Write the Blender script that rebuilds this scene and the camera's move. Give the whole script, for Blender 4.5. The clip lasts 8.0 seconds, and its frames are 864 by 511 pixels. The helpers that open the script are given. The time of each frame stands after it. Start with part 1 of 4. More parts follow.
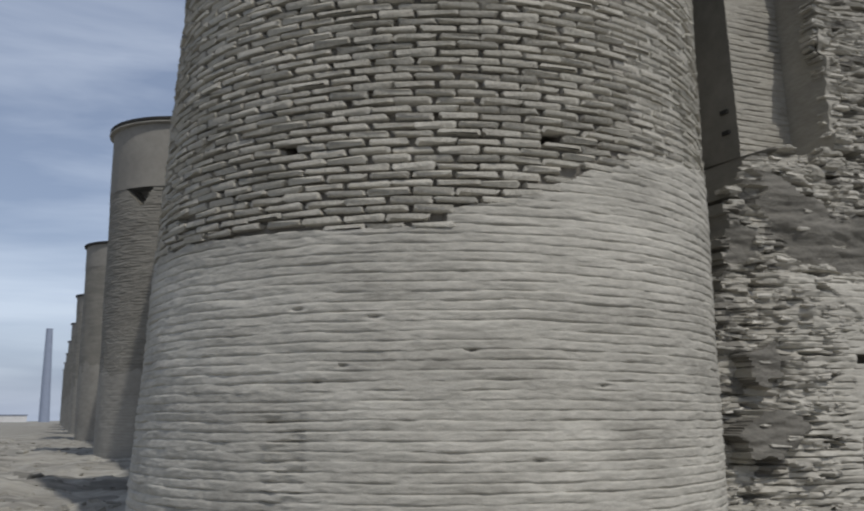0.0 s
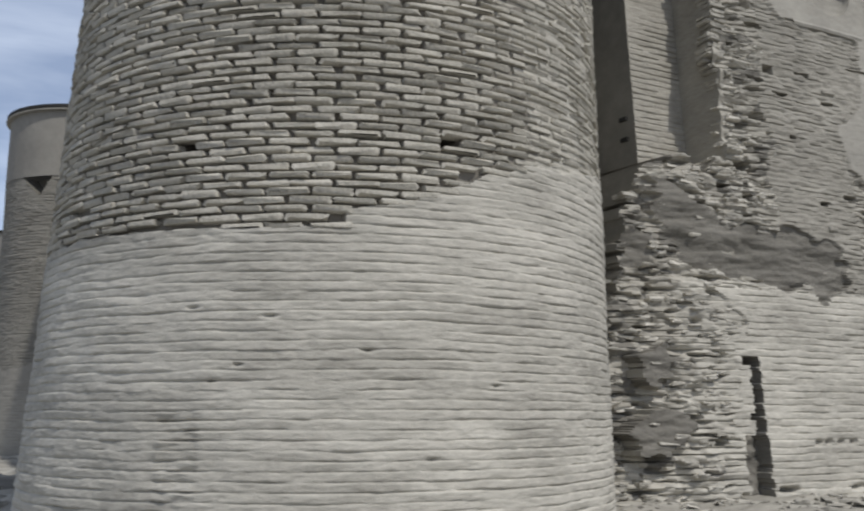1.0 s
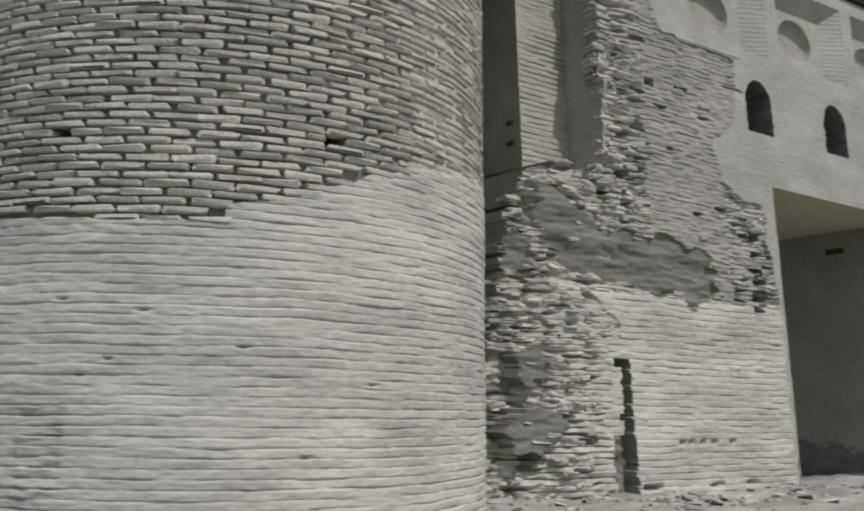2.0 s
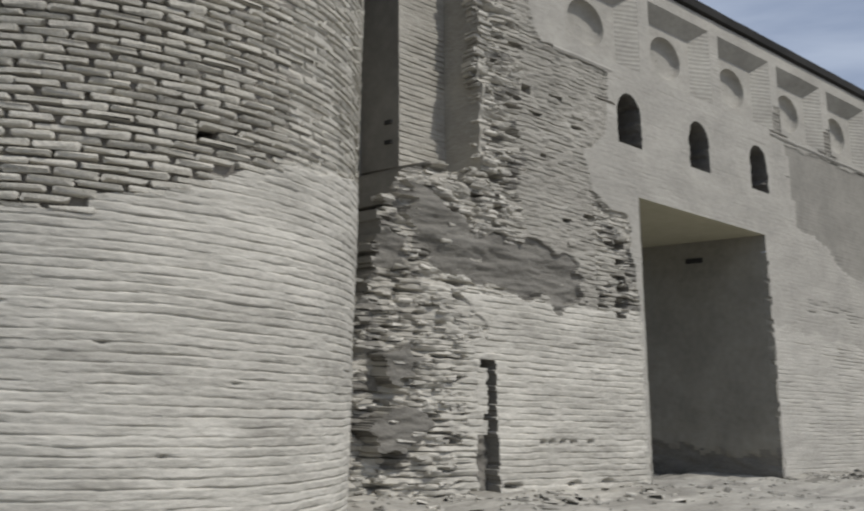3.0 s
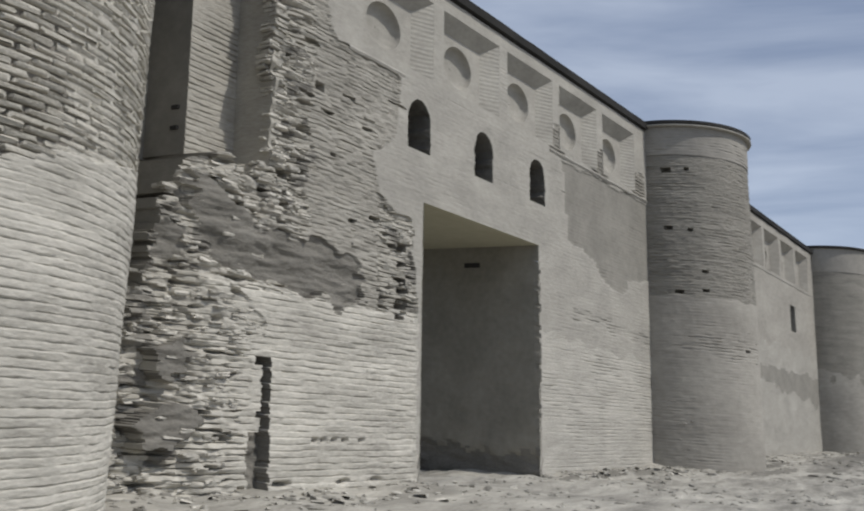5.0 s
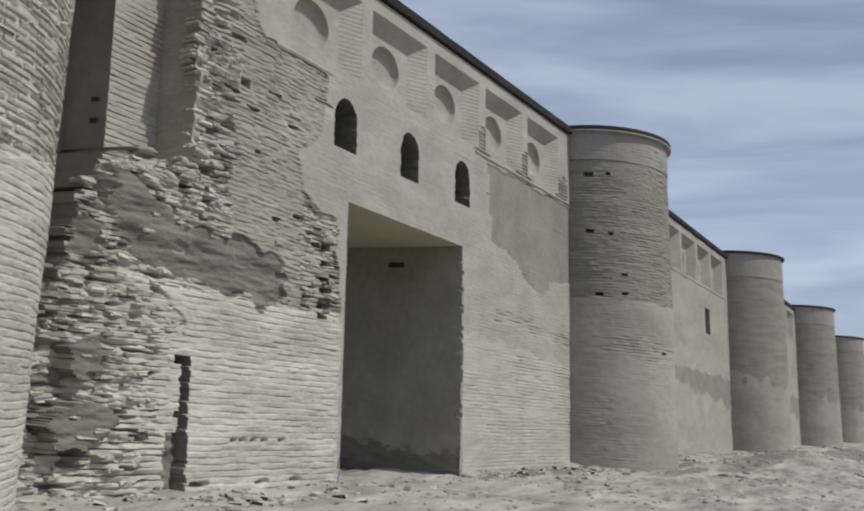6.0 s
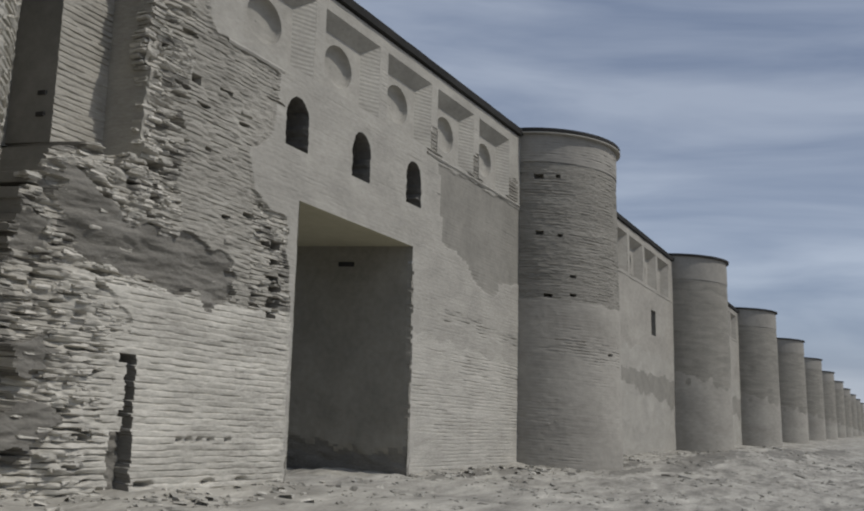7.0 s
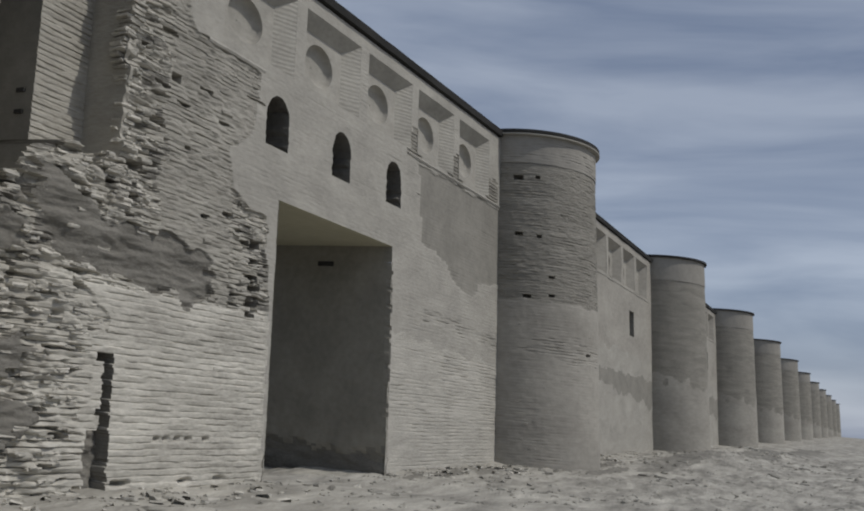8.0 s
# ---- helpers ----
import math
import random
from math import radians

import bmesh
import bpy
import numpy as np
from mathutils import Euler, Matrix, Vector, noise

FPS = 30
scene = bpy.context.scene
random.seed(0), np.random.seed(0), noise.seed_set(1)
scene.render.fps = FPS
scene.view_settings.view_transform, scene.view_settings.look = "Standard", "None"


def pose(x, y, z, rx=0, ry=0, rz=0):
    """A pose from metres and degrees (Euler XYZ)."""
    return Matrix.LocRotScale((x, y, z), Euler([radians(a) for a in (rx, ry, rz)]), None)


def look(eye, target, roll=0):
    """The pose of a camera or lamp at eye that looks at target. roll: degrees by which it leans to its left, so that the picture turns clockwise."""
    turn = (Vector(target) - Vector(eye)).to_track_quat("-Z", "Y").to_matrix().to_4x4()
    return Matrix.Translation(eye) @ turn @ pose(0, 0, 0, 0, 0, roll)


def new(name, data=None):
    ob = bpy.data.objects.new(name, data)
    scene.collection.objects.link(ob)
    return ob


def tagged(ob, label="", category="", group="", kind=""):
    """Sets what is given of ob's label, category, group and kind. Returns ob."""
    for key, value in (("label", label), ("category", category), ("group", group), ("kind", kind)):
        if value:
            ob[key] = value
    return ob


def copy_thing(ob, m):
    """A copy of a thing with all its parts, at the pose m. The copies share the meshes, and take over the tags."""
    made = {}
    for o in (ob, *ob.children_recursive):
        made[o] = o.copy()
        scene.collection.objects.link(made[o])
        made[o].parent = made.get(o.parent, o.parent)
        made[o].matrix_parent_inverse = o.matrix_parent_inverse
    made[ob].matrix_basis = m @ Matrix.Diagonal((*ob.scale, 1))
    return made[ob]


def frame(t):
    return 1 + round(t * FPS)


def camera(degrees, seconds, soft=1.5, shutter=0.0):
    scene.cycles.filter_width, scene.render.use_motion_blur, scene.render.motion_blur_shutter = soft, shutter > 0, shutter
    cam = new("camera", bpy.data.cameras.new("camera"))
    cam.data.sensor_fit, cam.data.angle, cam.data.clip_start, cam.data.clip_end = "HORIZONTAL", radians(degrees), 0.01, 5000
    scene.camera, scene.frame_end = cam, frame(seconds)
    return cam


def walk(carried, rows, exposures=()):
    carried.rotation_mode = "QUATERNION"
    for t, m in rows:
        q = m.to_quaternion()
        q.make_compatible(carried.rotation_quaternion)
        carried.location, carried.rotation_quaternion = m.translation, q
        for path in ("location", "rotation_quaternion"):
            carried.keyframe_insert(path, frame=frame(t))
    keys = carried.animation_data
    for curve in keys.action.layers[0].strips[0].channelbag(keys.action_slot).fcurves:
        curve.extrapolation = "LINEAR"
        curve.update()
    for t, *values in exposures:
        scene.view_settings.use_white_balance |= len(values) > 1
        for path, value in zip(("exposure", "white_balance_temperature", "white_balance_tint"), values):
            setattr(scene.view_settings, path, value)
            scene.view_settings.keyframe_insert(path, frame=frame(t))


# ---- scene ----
# ---- camera and its walk ----
cam = camera(48.27, 8.0, soft=2.0, shutter=0.5)
PATH = [
    (0.0, -3.498, -8.683, 0.927, 66.20, 9.68, -0.22),
    (0.5, -3.469, -8.746, 0.934, 63.76, 9.63, -0.45),
    (1.0, -3.445, -8.803, 0.953, 60.81, 9.43, -0.06),
    (1.5, -3.426, -8.852, 0.981, 57.58, 9.19, 0.40),
    (3.0, -3.399, -8.960, 1.097, 46.78, 8.68, 2.14),
    (3.5, -3.398, -8.984, 1.140, 42.91, 8.60, 2.67),
    (4.0, -3.402, -9.002, 1.183, 39.55, 8.56, 3.17),
    (4.5, -3.409, -9.016, 1.224, 36.67, 8.56, 3.59),
    (6.0, -3.453, -9.047, 1.325, 29.43, 8.71, 4.35),
    (6.5, -3.473, -9.058, 1.349, 27.81, 8.76, 4.54),
    (7.0, -3.496, -9.073, 1.368, 26.46, 8.81, 4.75),
    (7.5, -3.520, -9.094, 1.381, 25.48, 8.84, 4.92),
    (8.0, -3.547, -9.123, 1.388, 25.29, 8.84, 5.00),
]
walk(cam, [(t, pose(x, y, z, 90 + tilt, 0, head - 90) @ pose(0, 0, 0, 0, 0, roll)) for t, x, y, z, head, tilt, roll in PATH],
     [(0.0, -0.40), (0.5, -0.24), (1.0, -0.04), (1.5, 0.0), (3.0, 0.03), (4.5, 0.05), (6.0, 0.08), (6.5, -0.10), (8.0, -0.37)])

# ---- world, sun, exposure ----
SUN_AZ, SUN_EL = -78.0, 54.0          # degrees from +x, and above the horizon
world = bpy.data.worlds.new("sky")
scene.world = world
world.use_nodes = True
wn, wl = world.node_tree.nodes, world.node_tree.links
wn.clear()
w_out, w_bg = wn.new("ShaderNodeOutputWorld"), wn.new("ShaderNodeBackground")
w_sky = wn.new("ShaderNodeTexSky")
w_sky.sky_type, w_sky.sun_disc = "NISHITA", False
w_sky.sun_elevation, w_sky.sun_rotation = radians(SUN_EL), radians(90 - SUN_AZ)
w_sky.air_density, w_sky.dust_density = 1.0, 2.0
w_co, w_map = wn.new("ShaderNodeTexCoord"), wn.new("ShaderNodeMapping")
w_map.inputs["Scale"].default_value = (1.6, 1.6, 11.0)
w_n = wn.new("ShaderNodeTexNoise")
w_n.inputs["Scale"].default_value, w_n.inputs["Detail"].default_value, w_n.inputs["Distortion"].default_value = 1.5, 5.0, 0.4
w_ramp = wn.new("ShaderNodeValToRGB")
w_ramp.color_ramp.elements[0].position, w_ramp.color_ramp.elements[1].position = 0.36, 0.63
w_ramp.color_ramp.elements[0].color = (2.0, 2.45, 3.5, 1)
w_ramp.color_ramp.elements[1].color = (4.1, 4.6, 5.6, 1)
w_mix = wn.new("ShaderNodeMix")
w_mix.data_type = "RGBA"
w_mix.inputs["Factor"].default_value = 0.75
wl.new(w_co.outputs["Generated"], w_map.inputs["Vector"])
wl.new(w_map.outputs["Vector"], w_n.inputs["Vector"])
wl.new(w_n.outputs["Fac"], w_ramp.inputs["Fac"])
wl.new(w_sky.outputs["Color"], w_mix.inputs["A"])
wl.new(w_ramp.outputs["Color"], w_mix.inputs["B"])
w_xyz, w_up, w_gain = wn.new("ShaderNodeSeparateXYZ"), wn.new("ShaderNodeMapRange"), wn.new("ShaderNodeVectorMath")
w_up.inputs["From Min"].default_value, w_up.inputs["From Max"].default_value = 0.0, 0.30
w_up.inputs["To Min"].default_value, w_up.inputs["To Max"].default_value = 1.28, 1.0
w_gain.operation = "SCALE"
wl.new(w_co.outputs["Generated"], w_xyz.inputs["Vector"])
wl.new(w_xyz.outputs["Z"], w_up.inputs["Value"])
# a smooth gain brightens the sky towards the north
w_north, w_both = wn.new("ShaderNodeMapRange"), wn.new("ShaderNodeMath")
w_north.interpolation_type = "SMOOTHSTEP"
w_north.inputs["From Min"].default_value, w_north.inputs["From Max"].default_value = 0.55, 1.0
w_north.inputs["To Min"].default_value, w_north.inputs["To Max"].default_value = 1.0, 1.42
w_both.operation = "MULTIPLY"
wl.new(w_xyz.outputs["Y"], w_north.inputs["Value"])
wl.new(w_up.outputs["Result"], w_both.inputs[0])
wl.new(w_north.outputs["Result"], w_both.inputs[1])
wl.new(w_mix.outputs["Result"], w_gain.inputs[0])
wl.new(w_both.outputs[0], w_gain.inputs["Scale"])
wl.new(w_gain.outputs["Vector"], w_bg.inputs["Color"])
w_bg.inputs["Strength"].default_value = 0.115
wl.new(w_bg.outputs["Background"], w_out.inputs["Surface"])

sun_way = Vector((math.cos(radians(SUN_AZ)) * math.cos(radians(SUN_EL)), math.sin(radians(SUN_AZ)) * math.cos(radians(SUN_EL)), math.sin(radians(SUN_EL))))
sun = new("sun", bpy.data.lights.new("sun", "SUN"))
sun.data.energy, sun.data.angle, sun.data.color = 2.55, radians(1.2), (1.0, 0.96, 0.90)
sun.matrix_world = look(sun_way * 60, (0, 0, 0))


# ---- materials ----
def stone(name, dark, light, stain=0.7, grain=14.0, vary=0.0, bump=0.35, rough=0.92, course=0.0, streak=1.0, relief=0.03, stretch=(1, 1)):
    """A mineral surface: broad stains, fine grain, relief; vary: from piece to piece; course: height of brick courses in its relief."""
    m = bpy.data.materials.new(name)
    m.use_nodes = True
    n, l = m.node_tree.nodes, m.node_tree.links
    bsdf = n["Principled BSDF"]
    bsdf.inputs["Roughness"].default_value = rough
    bsdf.inputs["Specular IOR Level"].default_value = 0.2
    geo = n.new("ShaderNodeNewGeometry")
    mapping = n.new("ShaderNodeMapping")
    mapping.inputs["Scale"].default_value = (*stretch, streak)
    l.new(geo.outputs["Position"], mapping.inputs["Vector"])

    def noise_node(scale, detail, distortion=0.0):
        t = n.new("ShaderNodeTexNoise")
        t.inputs["Scale"].default_value, t.inputs["Detail"].default_value = scale, detail
        t.inputs["Distortion"].default_value = distortion
        l.new(mapping.outputs["Vector"], t.inputs["Vector"])
        return t.outputs["Fac"]

    def sums(op, a, b):
        t = n.new("ShaderNodeMath")
        t.operation = op
        for i, v in enumerate((a, b)):
            if isinstance(v, (int, float)):
                t.inputs[i].default_value = v
            else:
                l.new(v, t.inputs[i])
        return t.outputs[0]

    broad, fine, dust = noise_node(stain, 4.0, 0.6), noise_node(grain, 5.0), noise_node(grain * 6, 3.0)
    fac = sums("ADD", sums("MULTIPLY", broad, 0.9), sums("MULTIPLY", fine, 0.55))
    fac = sums("ADD", fac, sums("MULTIPLY", dust, 0.25))
    fac = sums("SUBTRACT", fac, 0.35)
    if vary:
        info = n.new("ShaderNodeObjectInfo")
        piece = sums("FRACT", sums("ADD", info.outputs["Random"], geo.outputs["Random Per Island"]), 0)
        fac = sums("ADD", fac, sums("MULTIPLY", sums("SUBTRACT", piece, 0.5), vary))
    ramp = n.new("ShaderNodeValToRGB")
    ramp.color_ramp.elements[0].color, ramp.color_ramp.elements[1].color = (*dark, 1), (*light, 1)
    ramp.color_ramp.elements[0].position, ramp.color_ramp.elements[1].position = 0.2, 0.8
    l.new(fac, ramp.inputs["Fac"])
    l.new(ramp.outputs["Color"], bsdf.inputs["Base Color"])
    height = sums("ADD", sums("MULTIPLY", fine, 0.6), sums("MULTIPLY", dust, 0.25))
    if course:
        xyz = n.new("ShaderNodeSeparateXYZ")
        l.new(geo.outputs["Position"], xyz.inputs["Vector"])
        wob = sums("MULTIPLY", noise_node(1.7, 3.0), 0.09)
        line = sums("SINE", sums("MULTIPLY", sums("ADD", xyz.outputs["Z"], wob), 2 * math.pi / course), 0)
        line = sums("MULTIPLY", line, noise_node(2.3, 3.0))
        height = sums("ADD", height, sums("MULTIPLY", line, 1.1))
    b = n.new("ShaderNodeBump")
    b.inputs["Strength"].default_value, b.inputs["Distance"].default_value = bump, relief
    l.new(height, b.inputs["Height"])
    l.new(b.outputs["Normal"], bsdf.inputs["Normal"])
    return m


M_OLD = stone("old_fired_brick", (0.341, 0.325, 0.281), (0.583, 0.556, 0.487), grain=26, vary=0.16, bump=1.0)
M_JOINT = stone("raked_joint_mortar", (0.146, 0.134, 0.115), (0.269, 0.252, 0.221), bump=0.6)
M_REPAIR = stone("repaired_brick", (0.310, 0.297, 0.264), (0.500, 0.480, 0.430), stain=0.9, grain=9, bump=0.6, streak=3.0)
M_MORTAR = stone("flush_mortar", (0.290, 0.277, 0.244), (0.605, 0.581, 0.516), grain=10, bump=0.6, streak=3.0)
M_FACE = stone("broken_brick_face", (0.270, 0.256, 0.222), (0.470, 0.448, 0.395), grain=9, bump=1.0, streak=3.0)
M_WEATHER = stone("weathered_courses", (0.222, 0.211, 0.183), (0.398, 0.380, 0.335), grain=9, bump=1.0, streak=3.0)
M_PLASTER = stone("new_lime_plaster", (0.272, 0.261, 0.233), (0.405, 0.388, 0.346), stain=0.9, grain=7, bump=0.6, streak=2.0)
M_JAMB = stone("smoky_grey_plaster", (0.205, 0.194, 0.164), (0.325, 0.308, 0.262), stain=0.9, grain=7, bump=0.4)
M_GREY = stone("old_grey_plaster", (0.180, 0.172, 0.152), (0.285, 0.273, 0.241), stain=0.9, grain=7, bump=0.4)
M_CORE = stone("rubble_core_mortar", (0.142, 0.135, 0.119), (0.258, 0.246, 0.217), stain=1.3, grain=14, bump=1.0, streak=2.2)
M_COURSE = stone("bare_brick_courses", (0.28, 0.267, 0.236), (0.46, 0.441, 0.392), grain=10, bump=0.4, course=0.085, streak=2.0, relief=0.012)
# window reveals: the shade inside them is painted into this dark colour
M_REVEAL_SHADE = stone("shade_painted_reveal", (0.10, 0.095, 0.084), (0.20, 0.19, 0.168), stain=2.0, grain=9, bump=0.8)
M_RUBBLE = stone("broken_brick", (0.260, 0.250, 0.220), (0.620, 0.592, 0.528), grain=18, vary=0.35, bump=0.8)
M_CONCRETE = stone("soffit_concrete", (0.400, 0.377, 0.272), (0.500, 0.473, 0.355), stain=0.8, grain=5, bump=0.25)
# roofing colour; its near-black also paints the shade of small holes
M_COPING_HOLE = stone("dark_roofing_and_hole_shade", (0.022, 0.022, 0.021), (0.060, 0.058, 0.055), grain=20, bump=0.4)
M_FAR = stone("far_masonry", (0.239, 0.225, 0.199), (0.386, 0.368, 0.326), stain=0.35, grain=4, bump=0.45, streak=2.0)
M_CAP = stone("cap_plaster", (0.223, 0.212, 0.191), (0.323, 0.308, 0.275), stain=0.6, grain=6, bump=0.35)
M_DIRT = stone("dry_dirt", (0.140, 0.133, 0.117), (0.510, 0.489, 0.432), stain=1.0, grain=3.5, bump=0.9, streak=1.0, relief=0.09, stretch=(0.4, 1.2))
# darker soil; by the side wall it also paints the shadow of a mound
M_SOIL_SHADE = stone("dark_soil_and_mound_shade", (0.125, 0.119, 0.105), (0.270, 0.258, 0.226), stain=1.2, grain=4.0, bump=0.7, relief=0.05, stretch=(0.5, 1.0))
M_CLOD = stone("dirt_clods", (0.17, 0.162, 0.142), (0.44, 0.423, 0.374), stain=2.0, grain=9, vary=0.35, bump=0.6)
M_DULL = stone("dull_tower_brick", (0.175, 0.166, 0.145), (0.310, 0.295, 0.258), stain=0.9, grain=8, bump=1.0, streak=5.0)
# the haze of distance is painted into this bluish colour
M_HAZE = stone("hazy_grey", (0.281, 0.323, 0.416), (0.323, 0.374, 0.484), bump=0.0)
M_WHITE = stone("white_wash", (0.62, 0.62, 0.62), (0.75, 0.75, 0.75), bump=0.05)


# ---- mesh helpers ----
def mesh_ob(name, verts, faces, mat, smooth=False):
    me = bpy.data.meshes.new(name)
    me.from_pydata(verts, [], faces)
    me.materials.append(mat)
    if smooth:
        me.shade_smooth()
        me.set_sharp_from_angle(angle=radians(46))
    me.update()
    return new(name, me)


def part(name, data, mat, parent, label="", smooth=False, kind=""):
    ob = mesh_ob(name, data[0], data[1], mat, smooth)
    ob.parent = parent
    return tagged(ob, label=label, kind=kind)


def empty(name, place=(0, 0, 0)):
    ob = new(name)
    ob.location = place
    return ob


def lines(breaks, step):
    """Grid lines through all the breaks, no further apart than step (a number, or a function of place)."""
    breaks, out = sorted(set(round(b, 4) for b in breaks)), []
    for a, b in zip(breaks, breaks[1:]):
        k = max(1, math.ceil((b - a) / (step((a + b) / 2) if callable(step) else step) - 1e-6))
        out += [a + (b - a) * i / k for i in range(k)]
    return out + [breaks[-1]]


def sheet(us, vs, place, skip=lambda u, v: False):
    """A grid of quads; place(u, v) gives the vertex; cells whose middle is skipped stay open."""
    verts = [place(u, v) for v in vs for u in us]
    w, faces = len(us), []
    for j in range(len(vs) - 1):
        for i in range(w - 1):
            if not skip((us[i] + us[i + 1]) / 2, (vs[j] + vs[j + 1]) / 2):
                a = j * w + i
                faces.append((a, a + 1, a + w + 1, a + w))
    return verts, faces


def box(x0, x1, y0, y1, z0, z1):
    v = [(x, y, z) for z in (z0, z1) for y in (y0, y1) for x in (x0, x1)]
    return v, [(0, 1, 5, 4), (1, 3, 7, 5), (3, 2, 6, 7), (2, 0, 4, 6), (4, 5, 7, 6), (2, 3, 1, 0)]


def join(*datas):
    verts, faces = [], []
    for v, f in datas:
        k = len(verts)
        verts += v
        faces += [tuple(i + k for i in q) for q in f]
    return verts, faces


OUTLINE = ((-1, -0.55), (-0.93, -1), (0.93, -1), (1, -0.55), (1, 0.55), (0.93, 1), (-0.93, 1), (-1, 0.55))


def brick(p, t, u, n, w, h, front, back, rng, rough=1.0):
    """A worn brick round p: t along the course, u up, n outward; front and back along n. Corners and edges are rounded and uneven."""
    e, k, j = min(0.013 * rough, h * 0.24), rng.uniform, 0.0075 * rough
    verts = []
    for s, f in ((0, back), (0, front - e), (e, front)):
        for a, b in OUTLINE:
            aa, bb = a * (w / 2 - s * 1.5) + k(-j, j) * 1.6, b * (h / 2 - s * 0.8) + k(-j, j)
            verts.append(p + t * aa + u * bb + n * (f + (k(-j, j) if s else 0)))
    faces = [(r + i, r + (i + 1) % 8, r + 8 + (i + 1) % 8, r + 8 + i) for r in (0, 8) for i in range(8)]
    return verts, faces + [tuple(range(16, 24))]


class Pile:
    """Bricks gathered into one mesh."""

    def __init__(self):
        self.verts, self.faces = [], []

    def add(self, data):
        k = len(self.verts)
        self.verts += [tuple(v) for v in data[0]]
        self.faces += [tuple(i + k for i in q) for q in data[1]]


def brick_kit(name, w, h, deep, mat, rng, count=8, rough=1.0):
    """A few brick meshes that single bricks share."""
    kit = []
    for _ in range(count):
        v, f = brick(Vector(), Vector((1, 0, 0)), Vector((0, 0, 1)), Vector((0, -1, 0)), w, h, 0, -deep, rng, rough)
        me = bpy.data.meshes.new(name)
        me.from_pydata([tuple(q) for q in v], [], f)
        me.materials.append(mat)
        me.shade_smooth()
        me.set_sharp_from_angle(angle=radians(46))
        kit.append(me)
    return kit


def single(kit, p, t, n, parent, rng, sx=1.0, sz=1.0, tilt=0.0):
    """One brick object with its front's middle at p."""
    ob = new("brick", rng.choice(kit))
    up = n.cross(t) * -1
    up = up if up.z > 0 else -up
    m = Matrix((t, -n, up)).transposed().to_4x4()
    ob.matrix_basis = Matrix.Translation(p) @ m @ pose(0, 0, 0, rng.uniform(-tilt, tilt), rng.uniform(-tilt, tilt), rng.uniform(-tilt, tilt)) @ Matrix.Diagonal((sx, 1, sz, 1))
    ob.parent = parent
    return ob


def nz(x, y, z=0.0):
    return noise.noise(Vector((x, y, z)))


def inside(x, z, poly):
    hit = False
    for (x0, z0), (x1, z1) in zip(poly, poly[1:] + poly[:1]):
        if (z0 > z) != (z1 > z) and x < (x1 - x0) * (z - z0) / (z1 - z0) + x0:
            hit = not hit
    return hit


def ramp_at(x, pairs):
    """Straight between the pairs."""
    return float(np.interp(x, [p[0] for p in pairs], [p[1] for p in pairs]))


CHANCE = np.random.RandomState(5).rand(64, 64, 4).tolist()


def ripple(u, z, course, seed=0, long=0.285, shut=0.4, even=0.0):
    """Relief of worn courses, about -1 to 0.5: each brick stands out and tips by chance, each joint is open or filled by chance."""
    zz = z + 0.020 * nz(u * 0.6, z * 0.8, seed) + 0.008 * nz(u * 3, z * 3, seed) + 0.005 * nz(u * 8, z * 6, seed)
    row = math.floor(zz / course)
    ph = zz / course - row
    uu = u / long + (row % 2) * 0.5 + CHANCE[row % 64][(seed * 11) % 64][3] * 0.5
    col = math.floor(uu)
    pu = uu - col
    one, two = CHANCE[(row * 7 + seed * 3) % 64][col % 64], CHANCE[(row * 7 + seed * 3) % 64][(col + 1) % 64]
    k = max(0.0, (pu - 0.82) / 0.18)
    out, tip, gap, head = [p * (1 - k) + q * k for p, q in zip(one, two)]
    if ph > 0.5:
        gap = CHANCE[((row + 1) * 7 + seed * 3) % 64][col % 64][2]
    joint = 1.25 * max(0.0, 1 - min(ph, 1 - ph) / 0.15) * min(1.0, max(0.0, gap * 1.6 + 0.1 - shut))
    ends = max(0.0, 1 - min(pu, 1 - pu) / 0.07) * max(0.0, head - 0.55)
    patch = min(1.0, max(0.25, 0.7 + 0.8 * nz(u * 0.7, z * 1.1, seed + 20)))
    joint += even * (0.25 + 1.5 * gap) * max(0.0, 1 - min(ph, 1 - ph) / 0.20)
    return (0.55 * (out - 0.5) + 1.0 * (tip - 0.5) * (ph - 0.5) - joint - 0.7 * ends) * patch


def flush_courses(u, z, course, seed=0):
    """Relief of flush repaired courses, about -1 to 0.4: wavy joints that open and close along the wall, faces that tip and bulge a little."""
    zz = z + 0.012 * nz(u * 0.9, z * 1.1, seed) + 0.007 * nz(u * 3.2, z * 2.6, seed + 1) + 0.003 * nz(u * 9, z * 7, seed + 2)
    row = math.floor(zz / course)
    ph = zz / course - row
    below = row + (0 if ph < 0.5 else 1)
    gape = min(1.0, max(0.06, 0.47 + 0.9 * nz(u * 2.3, below * 5.7, seed + 3) + 0.35 * nz(u * 7, below * 3.3, seed + 4)))
    joint = max(0.0, 1 - min(ph, 1 - ph) / 0.17) * gape
    face = 0.55 * nz(u * 2.6, row * 4.1, seed + 5) + 0.25 * nz(u * 8, row * 9.7, seed + 6)
    tip = 1.3 * (ph - 0.5) * nz(u * 2.2, row * 6.3, seed + 7)
    return face + tip - joint


LEAN = 0.066                 # the wall leans back by this much a metre
TOP = 9.0                    # its height
COURSE = 0.080
